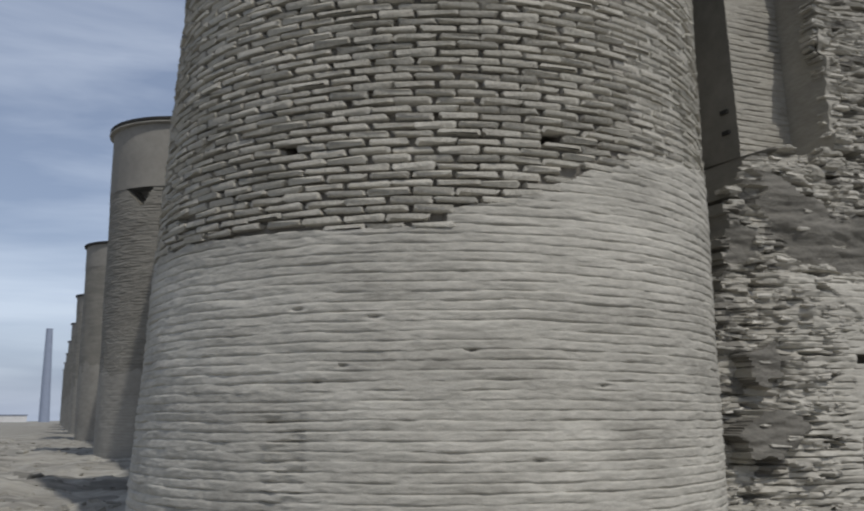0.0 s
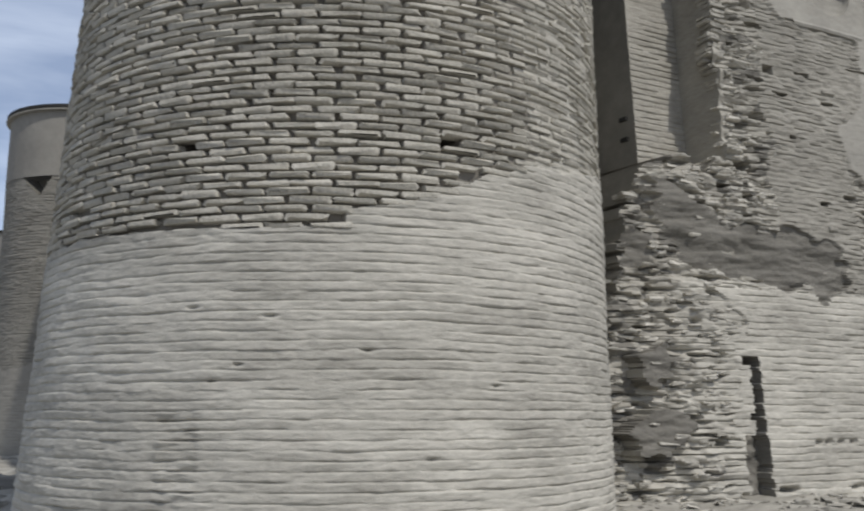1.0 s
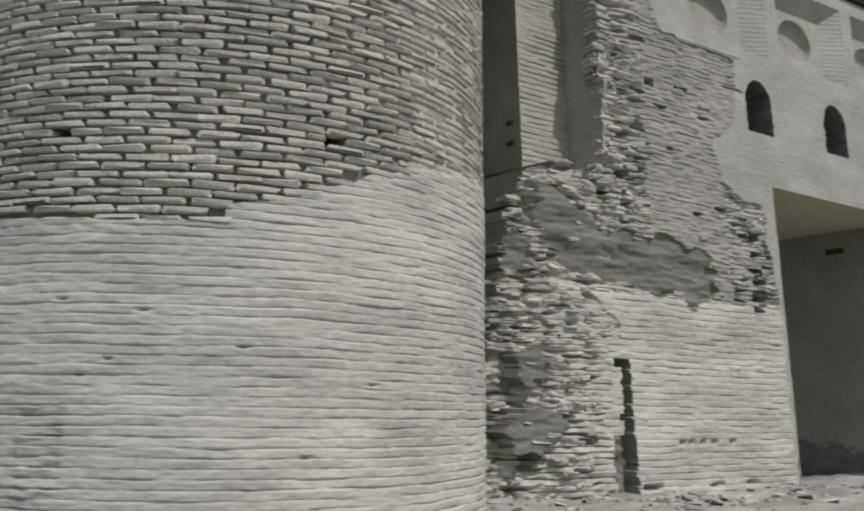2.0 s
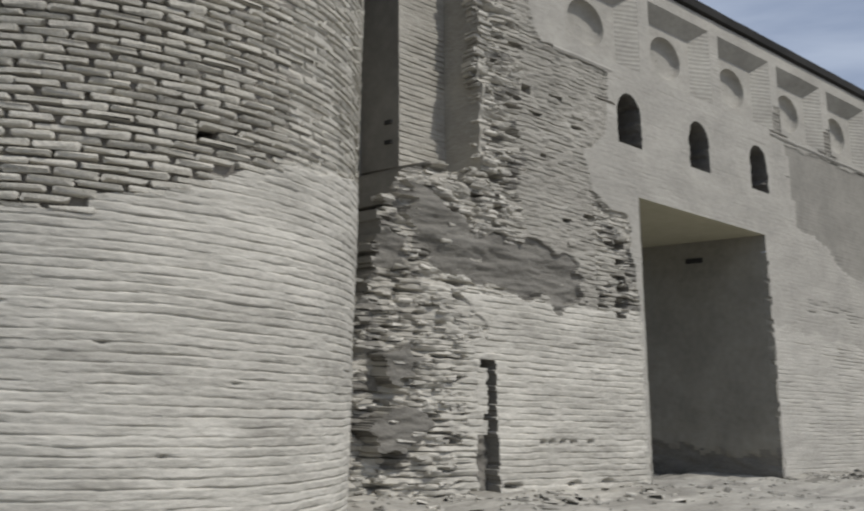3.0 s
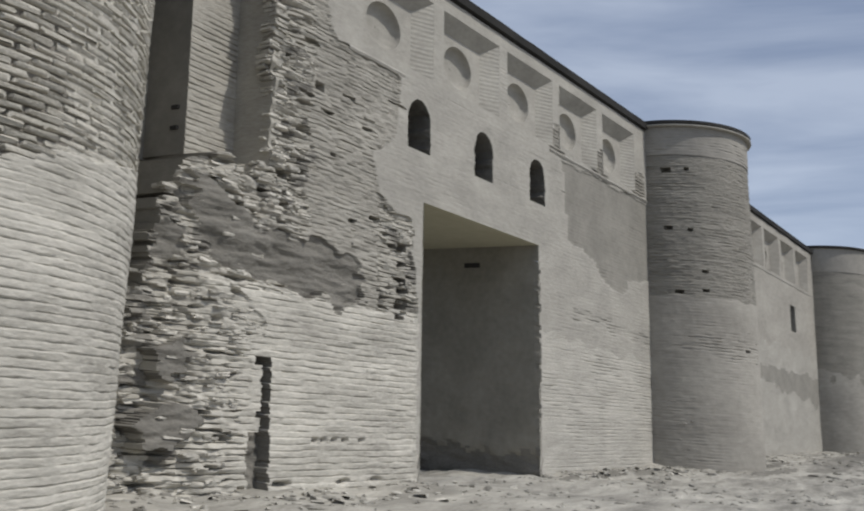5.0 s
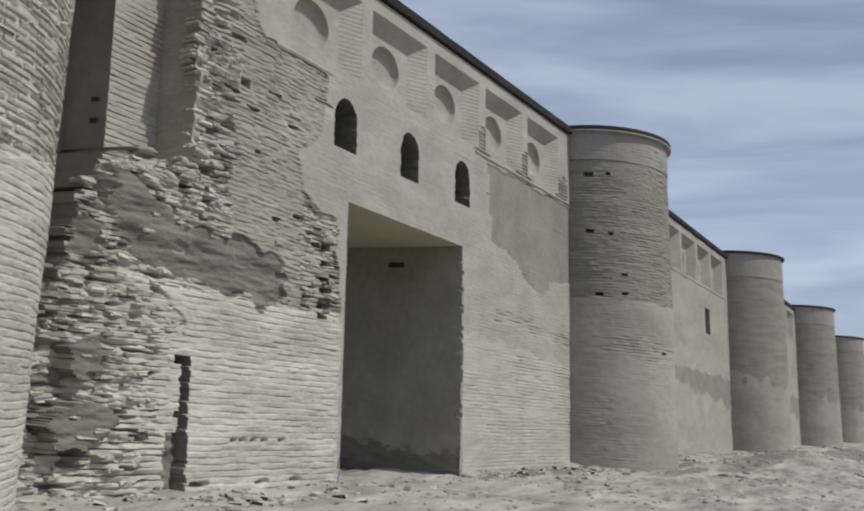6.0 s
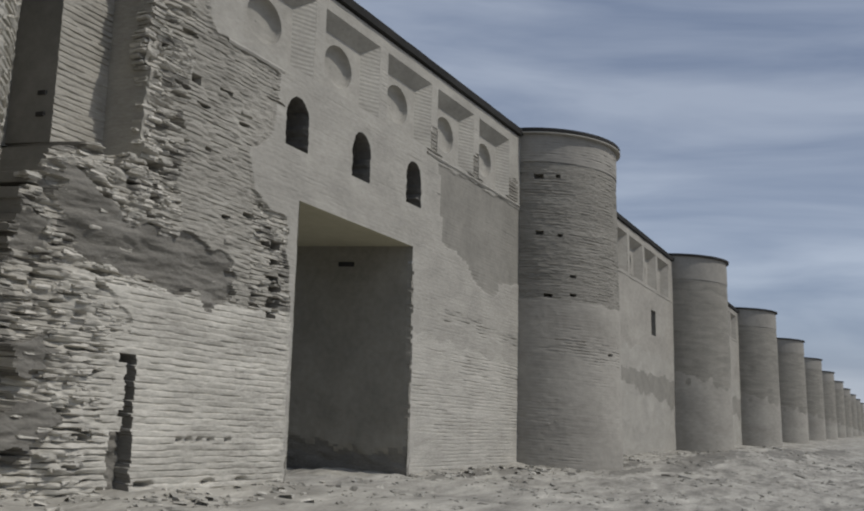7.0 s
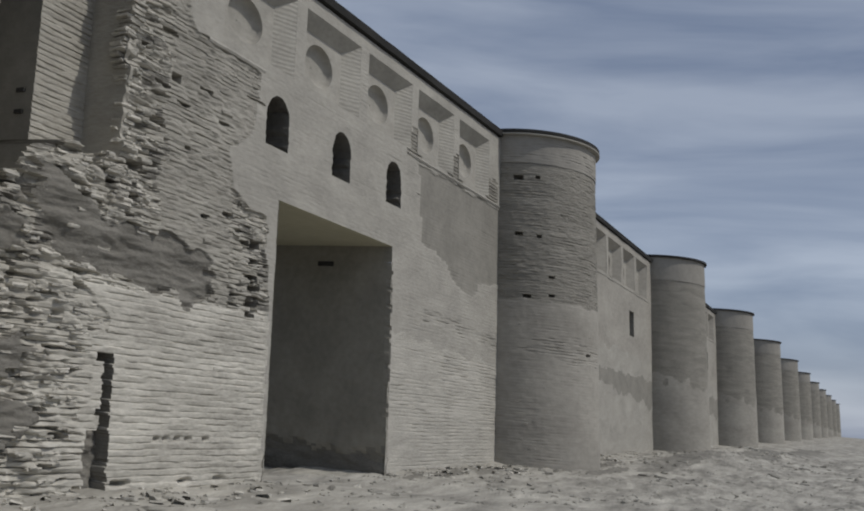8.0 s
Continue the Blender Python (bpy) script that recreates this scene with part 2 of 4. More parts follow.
PITCH, FIRST, RAD = 19.93, 20.81, 2.12   # towers along the wall: spacing, first edge, radius


def ground_z(x, y):
    d = math.hypot(x - 4, y + 5)
    z = -0.13 + 0.0128 * min(max(x - 12, 0), 190) + 0.004 * min(max(y - 4, 0), 220)
    near = math.exp(-max(0.0, -y - 0.2) / 1.6) if y < 0 else 1.0
    z += 0.055 * nz(x * 0.35, y * 0.35, 3) + 0.035 * nz(x * 1.1, y * 1.1, 5) * math.exp(-d / 60)
    z += near * 0.16 * max(0, nz(x * 0.8, y * 0.8, 9) + 0.2) * math.exp(-d / 60)
    z += (0.045 + 0.05 * near) * abs(nz(x * 1.2, y * 2.4, 15)) * math.exp(-d / 45)
    z += 0.42 * math.exp(-((x - 34) / 6) ** 2 - ((y + 3.6) / 1.5) ** 2) + 0.38 * math.exp(-((x - 47) / 6) ** 2 - ((y + 3.6) / 1.8) ** 2)
    rough = min(1.0, max(0.15, (x - 11) / 6)) * math.exp(-d / 70) * (y < 1)
    z += rough * (0.09 * max(0.0, nz(x * 0.45, y * 1.1, 25)) + 0.09 * abs(nz(x * 0.9, y * 2.6, 27)) + 0.045 * nz(x * 2.4, y * 4.5, 29) + 0.012 * nz(x * 6, y * 9, 35))
    if x < 3 and y > 1:
        z += math.exp(-d / 60) * (0.16 * abs(nz(x * 0.8, y * 0.45, 91)) + 0.08 * nz(x * 2.1, y * 1.2, 92) + 0.04 * nz(x * 5, y * 3, 93))
    if 8.5 < x < 16 and y > 0:
        z -= 0.07 * min(y, 4.5) * min(1.0, x - 8.5, 16 - x)
    z += 0.35 * math.exp(-((x + 4.5) / 1.6) ** 2 - ((y - 5.5) / 3.0) ** 2)
    return z


def soil_and_shade(x, y):
    """Heaps of darker earth in front of the towers; the first two entries paint a mound's shadow."""
    heaps = ((-1.7, 6.3, 0.8, 1.5), (-2.8, 9.5, 0.7, 2.0), (17.5, -0.6, 3.6, 0.5), (23, -2.5, 2.2, 0.4), (31, -3.2, 8, 1.0), (43, -4.4, 8, 0.9), (25, -1.6, 3.0, 0.4), (38, -2.4, 5, 0.5), (60, -5, 12, 1.2))
    near = max(math.exp(-((x - hx) / wx) ** 2 - ((y - hy) / wy) ** 2) for hx, hy, wx, wy in heaps)
    return near + 0.30 * nz(x * 0.5, y * 1.6, 83) + 0.15 * nz(x * 1.7, y * 4.5, 84) > 0.55


# ---- ground ----
def build_ground():
    radii, r = [0.0], 0.4
    while r < 3200:
        radii.append(r)
        r *= 1.035 if r < 9 else 1.0075 if r < 60 else 1.045
    angles = [96 * i / 768 for i in range(768)] + [96 + 264 * i / 100 for i in range(100)]
    verts, faces, n = [], [], len(angles)
    for r in radii:
        for a in angles:
            x, y = -3.5 + r * math.cos(radians(a)), -9.3 + r * math.sin(radians(a))
            verts.append((x, y, ground_z(x, y)))
    for j in range(len(radii) - 1):
        for i in range(n):
            k = (i + 1) % n
            faces.append((j * n + i, (j + 1) * n + i, (j + 1) * n + k, j * n + k))
    ob = mesh_ob("ground", verts, faces, M_DIRT, True)
    ob.data.materials.append(M_SOIL_SHADE)
    for f in ob.data.polygons:
        f.material_index = int(-10 < f.center.y < 12 and soil_and_shade(f.center.x, f.center.y))
    return tagged(ob, "dry pale dirt ground with low rubble mounds", "ground", kind="structure")


build_ground()


# ---- corner tower ----
def corner_axis(z):
    return 0.568 + 0.044 * z, 0.692 + 0.028 * z, 2.976 - 0.033 * z


REPAIR_LINE = [(-200, 2.46), (-167, 2.46), (-141, 2.44), (-112.3, 2.42), (-111.9, 2.58), (-103, 2.64), (-98, 2.74), (-93.5, 2.83), (-86, 2.97), (-78, 3.13), (-65, 3.17), (-50, 3.31), (-30, 3.4)]
PITS = [(-139.0, 3.143, 0.11), (-94.3, 3.213, 0.11), (-122.4, 1.715, 0.07), (-85.5, 1.19, 0.06), (-107.4, 1.45, 0.06), (-126.8, 1.34, 0.05), (-135, 1.79, 0.05), (-97, 0.62, 0.07), (-131, 1.22, 0.05)]
OLD_COURSE, OLD_STEP = 0.0705, 7.2       # height of the tower's old courses, and degrees round it from brick to brick


def repair_edge(deg, z):
    return ramp_at(deg, REPAIR_LINE) + 0.05 * nz(deg * 0.2, 4.0)


def on_corner(deg, z, out=0.0):
    cx, cy, r = corner_axis(z)
    a = radians(deg)
    return Vector((cx + (r + out) * math.cos(a), cy + (r + out) * math.sin(a), z))


def build_corner_tower():
    rng = random.Random(3)
    tower = empty("corner_tower", (0.556, 0.698, -0.2))
    tagged(tower, "large round corner tower of weathered brick, repaired lower half", "tower")

    def filled(z):
        return -77 + 7 * nz(4.0, z * 2.2) + 4 * nz(9.0, z * 7)

    def worn(u, z):
        """Flush repaired courses: thin broken shadow lines, a few lips that stand out."""
        return 0.021 * flush_courses(u, z, 0.0765, 40) + 0.004 * nz(u * 12, z * 26) + 0.003 * nz(u * 25, z * 50)

    def skin(deg, z):
        old = z > repair_edge(deg, z)
        u = radians(deg) * 2.9
        out = 0.012 * nz(deg * 0.12, z * 1.6)
        if old:
            out += (-0.030 - 0.048 * min(1.0, max(0.0, (filled(z) - deg) / 28)) if deg < filled(z) else -0.030) + 0.008 * nz(u * 9, z * 9)
        else:
            out += (2.3 if z < 1.0 and abs(deg + 136) < 3.5 else 1.0) * worn(u, z)
        for d, pz, size in PITS:
            du, dz = radians(deg - d) * 2.9, z - pz
            if size > 0.1 and abs(du) < 0.09 and abs(dz) < 0.055:
                out -= 0.32
            elif size < 0.1 and abs(du) < 0.3 and abs(dz) < 0.1:
                out -= 0.05 * math.exp(-(du / (0.6 * size)) ** 2 - (dz / 0.013) ** 2)
        return tuple(on_corner(deg, z, out) - Vector((0.556, 0.698, -0.2)))

    degs = lines([-215, -20, 145], lambda d: 0.7 if d < -20 else 5.0)
    zs = lines([-0.6, 3.5, 4.8, TOP], lambda z: 0.0085 if z < 3.5 else (0.03 if z < 4.8 else 0.16))
    shaft = part("shaft", sheet(degs, zs, skin), M_MORTAR, tower, "mortar face of the tower", True)
    shaft.data.materials.append(M_JOINT)
    for f in shaft.data.polygons:
        deg, z = degs[f.vertices[0] % len(degs)], zs[f.vertices[0] // len(degs)]
        f.material_index = int(z > repair_edge(deg, z) and deg < filled(z))
    part("coping", cylinder_ring(0.40, 0.26, 2.70, TOP, TOP + 0.13), M_COPING_HOLE, tower, "dark roofing edge")
    base = Vector((0.556, 0.698, -0.2))
    old_pile = Pile()
    kit = brick_kit("brick", 0.318, 0.050, 0.11, M_OLD, rng, 24, 1.5)
    singles = 0
    for row in range(131):
        z = 3.425 + OLD_COURSE * (row - 53)
        cx, cy, r = corner_axis(z)
        first = -124.7 - 13 * OLD_STEP + (0.0 if row % 2 else OLD_STEP / 2)
        for col in range(28):
            mid = first + OLD_STEP * (col + 0.5) + rng.uniform(-0.35, 0.35)
            zc = z + 0.006 * nz(mid * 0.1, row * 0.37)
            wide = radians(OLD_STEP) * r - rng.uniform(0.020, 0.052)
            if mid > -22 or zc < repair_edge(mid, zc) or rng.random() < 0.004:
                continue
            out = rng.uniform(-0.012, 0.010) - (0.024 if rng.random() < 0.06 else 0)
            if mid > filled(zc):
                out = 0.5 * out - 0.010
            spans = [(mid, wide)]
            for pd, pz, size in PITS:
                off = radians(mid - pd) * r
                if size > 0.1 and abs(zc - pz) < 0.04 and abs(off) < wide / 2 + 0.08:
                    ends = ((off - wide / 2, -0.085), (0.085, off + wide / 2))
                    spans = [(pd + math.degrees((p + q) / 2 / r), q - p) for p, q in ends if q - p > 0.05]
            for deg, w in spans:
                a = radians(deg)
                n, t = Vector((math.cos(a), math.sin(a), 0)), Vector((-math.sin(a), math.cos(a), 0))
                if zc < 4.9 and -146 < deg < -74 and singles < 300:
                    single(kit, on_corner(deg, zc, out) - base, t, n, tower, rng, w / 0.318, rng.uniform(0.88, 1.08), 1.2)
                    singles += 1
                else:
                    old_pile.add(brick(on_corner(deg, zc, 0) - base, t, Vector((0, 0, 1)), n, w, 0.050 * rng.uniform(0.88, 1.08), out, -0.11, rng, 1.5))
    part("old_brickwork", (old_pile.verts, old_pile.faces), M_OLD, tower, "weathered bricks with raked joints", True, "stuff")


def cylinder_ring(dx, dy, r, z0, z1, a0=0.0, a1=2 * math.pi, n=64, inner=0.0):
    """A flat round slab, or a part of one, about (dx, dy)."""
    verts, faces = [], []
    for z, rr in ((z0, inner), (z0, r), (z0 + (z1 - z0) * 0.25, r + 0.02), (z1, r + 0.02), (z1 + 0.02, inner)):
        for i in range(n + 1):
            a = a0 + (a1 - a0) * i / n
            verts.append((dx + rr * math.cos(a), dy + rr * math.sin(a), z))
    for j in range(4):
        for i in range(n):
            k = j * (n + 1) + i
            faces.append((k, k + 1, k + n + 2, k + n + 1))
    return verts, faces


build_corner_tower()

# ---- first bay of the long wall ----
X0, X1, THICK = 3.0, FIRST + 0.3, 3.7
DOOR = (10.07, 14.42, 4.66)
WINDOWS = [(9.53, 10.31), (11.75, 12.53), (14.0, 14.8)]
WZ0, WZ1 = 5.53, 6.54
PANELS = [(8.25 + 2.42 * i, 10.33 + 2.42 * i) for i in range(5)]
PZ0, PZ1 = 7.0, 8.52
CORE = [[(4.95, 4.05), (5.3, 3.98), (5.7, 3.76), (6.2, 3.45), (6.9, 3.45), (7.6, 3.52), (8.25, 3.35), (8.55, 2.7), (8.0, 2.60), (7.3, 2.70), (6.3, 2.76), (5.4, 2.9), (5.0, 3.4)],
        [(4.40, 1.70), (4.95, 1.74), (5.05, 1.40), (4.85, 1.30), (4.45, 1.36)], [(4.55, 1.05), (5.1, 1.0), (5.35, 0.75), (5.2, 0.55), (4.5, 0.5), (4.25, 0.62)], [(4.55, 3.3), (4.95, 3.2), (5.0, 2.7), (4.6, 2.75)]]
GREY = [(15.6, 6.8), (15.85, 5.05), (17.2, 4.8), (18.0, 4.33), (18.9, 4.18), (19.5, 4.6), (21.4, 4.9), (21.4, 6.8)]
PLASTER_EDGE = [(-1, 10.0), (2.4, 9.95), (4.25, 9.75), (4.5, 8.8), (5.2, 8.6), (5.6, 9.2), (6.75, 9.4), (6.8, 7.6), (7.6, 7.2), (9.2, 6.6)]


def wall_point(x, z, deep=0.0):
    """On the leaning face, deep metres into the wall."""
    z += 0.0055 * max(0.0, z - 5) * (min(max(x, 6.0), 21.0) - 14)
    return Vector((x, LEAN * z + deep, z))


ZONES = {}


def zone(x, z):
    key = (round(x, 3), round(z, 3))
    if key not in ZONES:
        ZONES[key] = find_zone(x, z)
    return ZONES[key]


def slot_edge(x, z):
    """Where the deep slot beside the corner tower ends; a few open cracks run into its side."""
    crack = 0.14 if any(abs(z - c) < h for c, h in ((3.62, 0.035), (2.98, 0.025), (2.35, 0.03), (1.05, 0.03))) else 0.0
    return crack + ramp_at(z + 0.25 * nz(3.0, z * 3.0), [(0.2, 3.7), (0.5, 3.92), (0.8, 4.02), (1.3, 4.06), (1.65, 4.2), (2.35, 4.3), (2.85, 4.46), (3.1, 4.42), (3.6, 4.6), (3.9, 4.64), (4.05, 4.9), (4.3, 5.35)]) + 0.12 * nz(x * 3, z * 5) * (z < 4.4)


def ragged(x, z):
    """Sideways wander of the broken edge beside the recessed pillar, in steps from course to course."""
    if z < 4.4 or x < 6.29:
        return 0.0
    row = math.floor(z / COURSE)
    edge = ramp_at(z, [(4.4, 0.20), (5.0, 0.09), (5.5, 0.0), (6.0, -0.07), (6.7, -0.02), (8.0, 0.03)]) + 0.07 * (CHANCE[row % 64][23][1] - 0.5) + 0.06 * nz(3.0, z * 2.6)
    return edge * max(0.0, 1 - abs(x - 6.30) / 0.6)


def in_chase(x, z):
    """The upright broken-out channel left of the gateway; its edges step from course to course."""
    if z > 1.70:
        return False
    left = 6.14 if z > 1.60 else 6.27 if z > 0.70 else 6.07
    if 0.90 < z < 0.98:
        left -= 0.10
    return left + 0.06 * nz(2.0, z * 9) < x < 6.43 + (0.03 if z < 0.7 else 0.0) + 0.05 * nz(5.0, z * 8)


def find_zone(x, z):
    xw, zw = x + 0.10 * nz(x * 2.1, z * 2.1, 1) + 0.05 * nz(x * 6, z * 6, 2), z + 0.09 * nz(x * 2.1, z * 2.1, 7) + 0.04 * nz(x * 6, z * 6, 8)
    if x < slot_edge(x, z) and z > 0.3:
        return "slot" if z > 0.62 else "gap"
    if x < 6.285 and zw + 0.3 * nz(x * 3.0, 2.0) > 4.35:
        return "pillar"
    if 6.285 <= x < 6.33 and z > 4.55:
        return "edge"
    if any(inside(xw + 0.30 * nz(x * 2.6, z * 6, 51), zw + 0.16 * nz(x * 3, z * 5, 52), c) for c in CORE):
        return "core"
    if (9.38 + 0.06 * nz(5, z * 7) < xw < 9.62 + 0.05 * nz(8, z * 6) and ((2.55 < z < 3.25 and nz(9.0, z * 8.0) > -0.32) or (3.35 < z < 4.3 and nz(9.0, z * 6.5) > 0.12))) or in_chase(x, z):
        return "chase"
    if DOOR[1] - 0.001 <= x < DOOR[1] + 0.09 and 0.5 < z < 4.2 and CHANCE[int(z / 0.09) % 64][31][0] > 0.6 and x < DOOR[1] + 0.09 * CHANCE[int(z / 0.09) % 64][32][0]:
        return "tooth"
    if xw > ramp_at(zw, PLASTER_EDGE):
        return "grey" if inside(xw, zw, GREY) else "plaster"
    if zw < 2.62 and xw > 6.0 + 0.45 * nz(7.0, z * 1.7) + 0.25 * nz(x * 2, z * 6, 31):
        return "fine"
    if x > 7.1 + 0.25 * nz(x, z * 2, 4) and zw > 2.6 and not (8.8 < xw and zw < 4.4):
        return "weather"
    return "rubble"


DENTS = [(7.25, 5.90, 0.08, 0.05), (6.57, 4.34, 0.11, 0.05), (9.30, 6.22, 0.26, 0.014), (8.1, 3.95, 0.10, 0.03), (7.6, 4.9, 0.06, 0.03), (8.7, 4.1, 0.12, 0.03), (9.2, 3.75, 0.12, 0.04), (8.95, 4.35, 0.10, 0.03),
         (4.42, 3.60, 0.30, 0.035), (4.25, 2.96, 0.34, 0.022), (5.8, 3.73, 0.14, 0.03), (5.15, 4.31, 0.22, 0.03), (5.35, 4.02, 0.08, 0.04), (6.2, 4.02, 0.10, 0.025), (4.44, 0.32, 0.11, 0.055), (4.06, 0.33, 0.14, 0.06), (4.1, 2.1, 0.1, 0.03), (4.6, 2.42, 0.12, 0.025), (5.3, 0.93, 0.14, 0.03), (5.62, 0.62, 0.11, 0.03), (7.95, 5.95, 0.13, 0.022), (7.4, 5.55, 0.12, 0.02), (8.5, 5.55, 0.10, 0.02), (7.05, 6.6, 0.12, 0.03), (6.75, 6.2, 0.10, 0.04), (6.9, 5.1, 0.1, 0.04)]


def fallen(x, z):
    """Places of the frieze where plaster fell off the brick."""
    return 6.9 < z < 7.52 + 0.25 * nz(x * 4, 3.0) and any(a - 0.12 * nz(z * 6, 1.0) < x < b + 0.12 * nz(z * 6, 2.0) for a, b in ((14.95, 15.72), (17.30, 18.15), (19.85, 20.6)))


def recess(x, z):
    s = zone(x, z)
    a, b = nz(x * 1.3, z * 1.3, 11), nz(x * 4.2, z * 6.0, 12)
    c = nz(x * 9, z * 15, 13)
    for hx, hz, wide, high in DENTS:
        if s != "chase" and abs(x - hx) < wide * (1 + b) and abs(z - hz - 0.02 * a) < high * (1 + 0.6 * b) and (z < 4.6 or s != "slot"):
            return 2.0 if s == "slot" else 0.36
    if s == "slot":
        return 1.6 if z > 2.4 else 0.36 + 0.12 * a + 0.14 * b + 0.06 * c - 0.05 * ripple(x, z, COURSE, 5, 0.24, 0.1)
    if s == "pillar":
        return 0.80 - 0.032 * ripple(x, z, 0.088, 3, 0.30, 0.1)
    if s == "edge":
        return 0.10 + 0.10 * a + 0.08 * b
    if s == "gap":
        return 0.30 + 0.14 * a + 0.10 * b + 0.05 * c
    if s == "core":
        return 0.04 + 0.17 * min(1.0 if z > 2.62 else 0.25, max(0.0, 3.7 - z)) * min(1.0, max(0.1, (8.6 - x) / 1.2)) + 0.05 * a + 0.05 * nz(x * 1.6, z * 5.0, 14) + 0.022 * nz(x * 4, z * 14, 15) + 0.010 * c + (0.2 * (1 - min(1.0, max(0.0, (x - 4.4) / 1.4))) if z > 2.62 else 0.0)
    if s == "chase":
        return 0.42 if z > 0.72 else 0.24 + 0.08 * nz(x * 5, z * 9, 33)
    if s == "rubble":
        if z < 2.7:
            side, calm = min(1.0, max(0.0, (x - 4.4) / 1.1)), min(1.0, max(0.2, (6.1 - x) / 0.9))
        elif z < 4.35:
            side, calm = min(1.0, max(0.0, (x - 4.4) / 1.6)), min(1.0, max(0.25, (7.3 - x) / 0.8))
        else:
            side, calm = 1.0, min(1.0, max(0.25, (7.2 - x) / 0.7))
        return 0.02 + 0.08 * calm + 0.22 * (1 - side) + calm * (0.10 * a + 0.09 * b + 0.045 * c) - 0.062 * ripple(x, z, COURSE, 5, 0.24, 0.15) + 0.5 * max(0.0, nz(x * 3.4, z * 12, 71) - 0.3)
    if s == "tooth":
        return 0.13
    if s == "weather":
        return 0.022 + 0.03 * a + 0.020 * b + 0.016 * c - 0.026 * ripple(x, z, 0.072, 6, 0.21, 0.3, 0.03) + 0.012 * nz(x * 6, z * 20, 73)
    if s == "fine":
        if x > DOOR[0] - 0.12:
            return 0.012
        dent = sum(0.13 * math.exp(-((x - hx) / 0.05) ** 2 - ((z - 0.60) / 0.03) ** 2) for hx in (7.42, 7.62, 7.86, 8.12, 8.52))
        dent += (x < 9.5) * 0.2 * math.exp(-((z - 0.02 - 0.06 * nz(x * 1.7, 2.0)) / 0.03) ** 2) * max(0.0, min(1.0, 5 * nz(x * 2.3, 6.0) - 0.3))
        return 0.020 + dent + 0.010 * a + 0.006 * c - 0.028 * flush_courses(x, z, 0.090, 60)
    if z > 6.86:
        gap = any(b < x < c for (_, b), (c, _) in zip(PANELS, PANELS[1:]))
        if fallen(x, z):
            return 0.012 - 0.030 * ripple(x, z, 0.085, 9, 0.24, 0.1, 0.35)
        return -0.008 * ripple(x, z, 0.085, 9, 0.285, 0.1, 0.2) - 0.005 if gap and PZ0 < z < PZ1 else 0.006 * a
    if any(a0 - 0.06 < x < b0 + 0.06 and WZ0 - 0.06 < z < WZ1 + 0.06 for a0, b0 in WINDOWS):
        return 0.0
    soft = 0.022 if z < 2.6 and x > 14.6 else (0.008 if z < 5 else 0.006)
    if 16.1 < x < 20.6 and abs(z - 3.42 + 0.055 * (x - 16) - 0.1 * nz(x * 1.2, 4.0)) < 0.13 + 0.1 * nz(x * 2.5, z * 3, 17):
        return 0.010 + 0.014 * b - 0.030 * ripple(x, z, COURSE, 8)
    return (0.02 if s == "grey" else 0.0) + 0.014 * a + 0.005 * b - soft * ripple(x, z, COURSE, 8)


def in_opening(x, z):
    return (DOOR[0] < x < DOOR[1] and z < DOOR[2]) or any(a < x < b and WZ0 < z < WZ1 for a, b in WINDOWS) or any(a < x < b and PZ0 < z < PZ1 for a, b in PANELS)


def round_hole(xa, xb, za, zb, loop, place):
    """A flat rectangle with a hole whose outline is loop (points round its middle)."""
    cx, cz = (xa + xb) / 2, (za + zb) / 2
    verts, faces, n, rims = [], [], len(loop), []
    for x, z in loop:
        dx, dz = x - cx, z - cz
        k = min((xb - cx) / abs(dx) if abs(dx) > 1e-6 else 1e9, (zb - cz) / abs(dz) if abs(dz) > 1e-6 else 1e9)
        rims.append((round(cx + dx * k, 4), round(cz + dz * k, 4)))
        verts += [tuple(place(x, z)), tuple(place(cx + dx * k, cz + dz * k))]
    for i in range(n):
        j = (i + 1) % n
        faces.append((2 * i, 2 * j, 2 * j + 1, 2 * i + 1))
    for x, z in ((xa, za), (xb, za), (xb, zb), (xa, zb)):
        a = math.atan2(z - cz, x - cx)
        best = max(range(n), key=lambda i: math.cos(math.atan2(loop[i][1] - cz, loop[i][0] - cx) - a))
        for i in (best - 1, best):
            p, q = rims[i % n], rims[(i + 1) % n]
            if p[0] != q[0] and p[1] != q[1]:
                verts.append(tuple(place(x, z)))
                faces.append((2 * (i % n) + 1, 2 * ((i + 1) % n) + 1, len(verts) - 1))
    return verts, faces


def arch_loop(xa, xb, za, zb, n=7):
    """A pointed arch's outline."""
    w, spring = xb - xa, za + (zb - za) * 0.55
    right = [(xb - w / 2 * (i / n) ** 1.6, spring + (zb - spring) * math.sin(math.pi / 2 * (i / n) ** 0.8)) for i in range(n + 1)]
    left = [(xa + xb - x, z) for x, z in reversed(right[:-1])]
    foot = [(xa + w * i / 4, za) for i in range(5)]
    side = [(xb, za + (spring - za) * i / 8) for i in range(1, 8)]
    return foot + side + right + left + [(xa + xb - x, z) for x, z in reversed(side)]


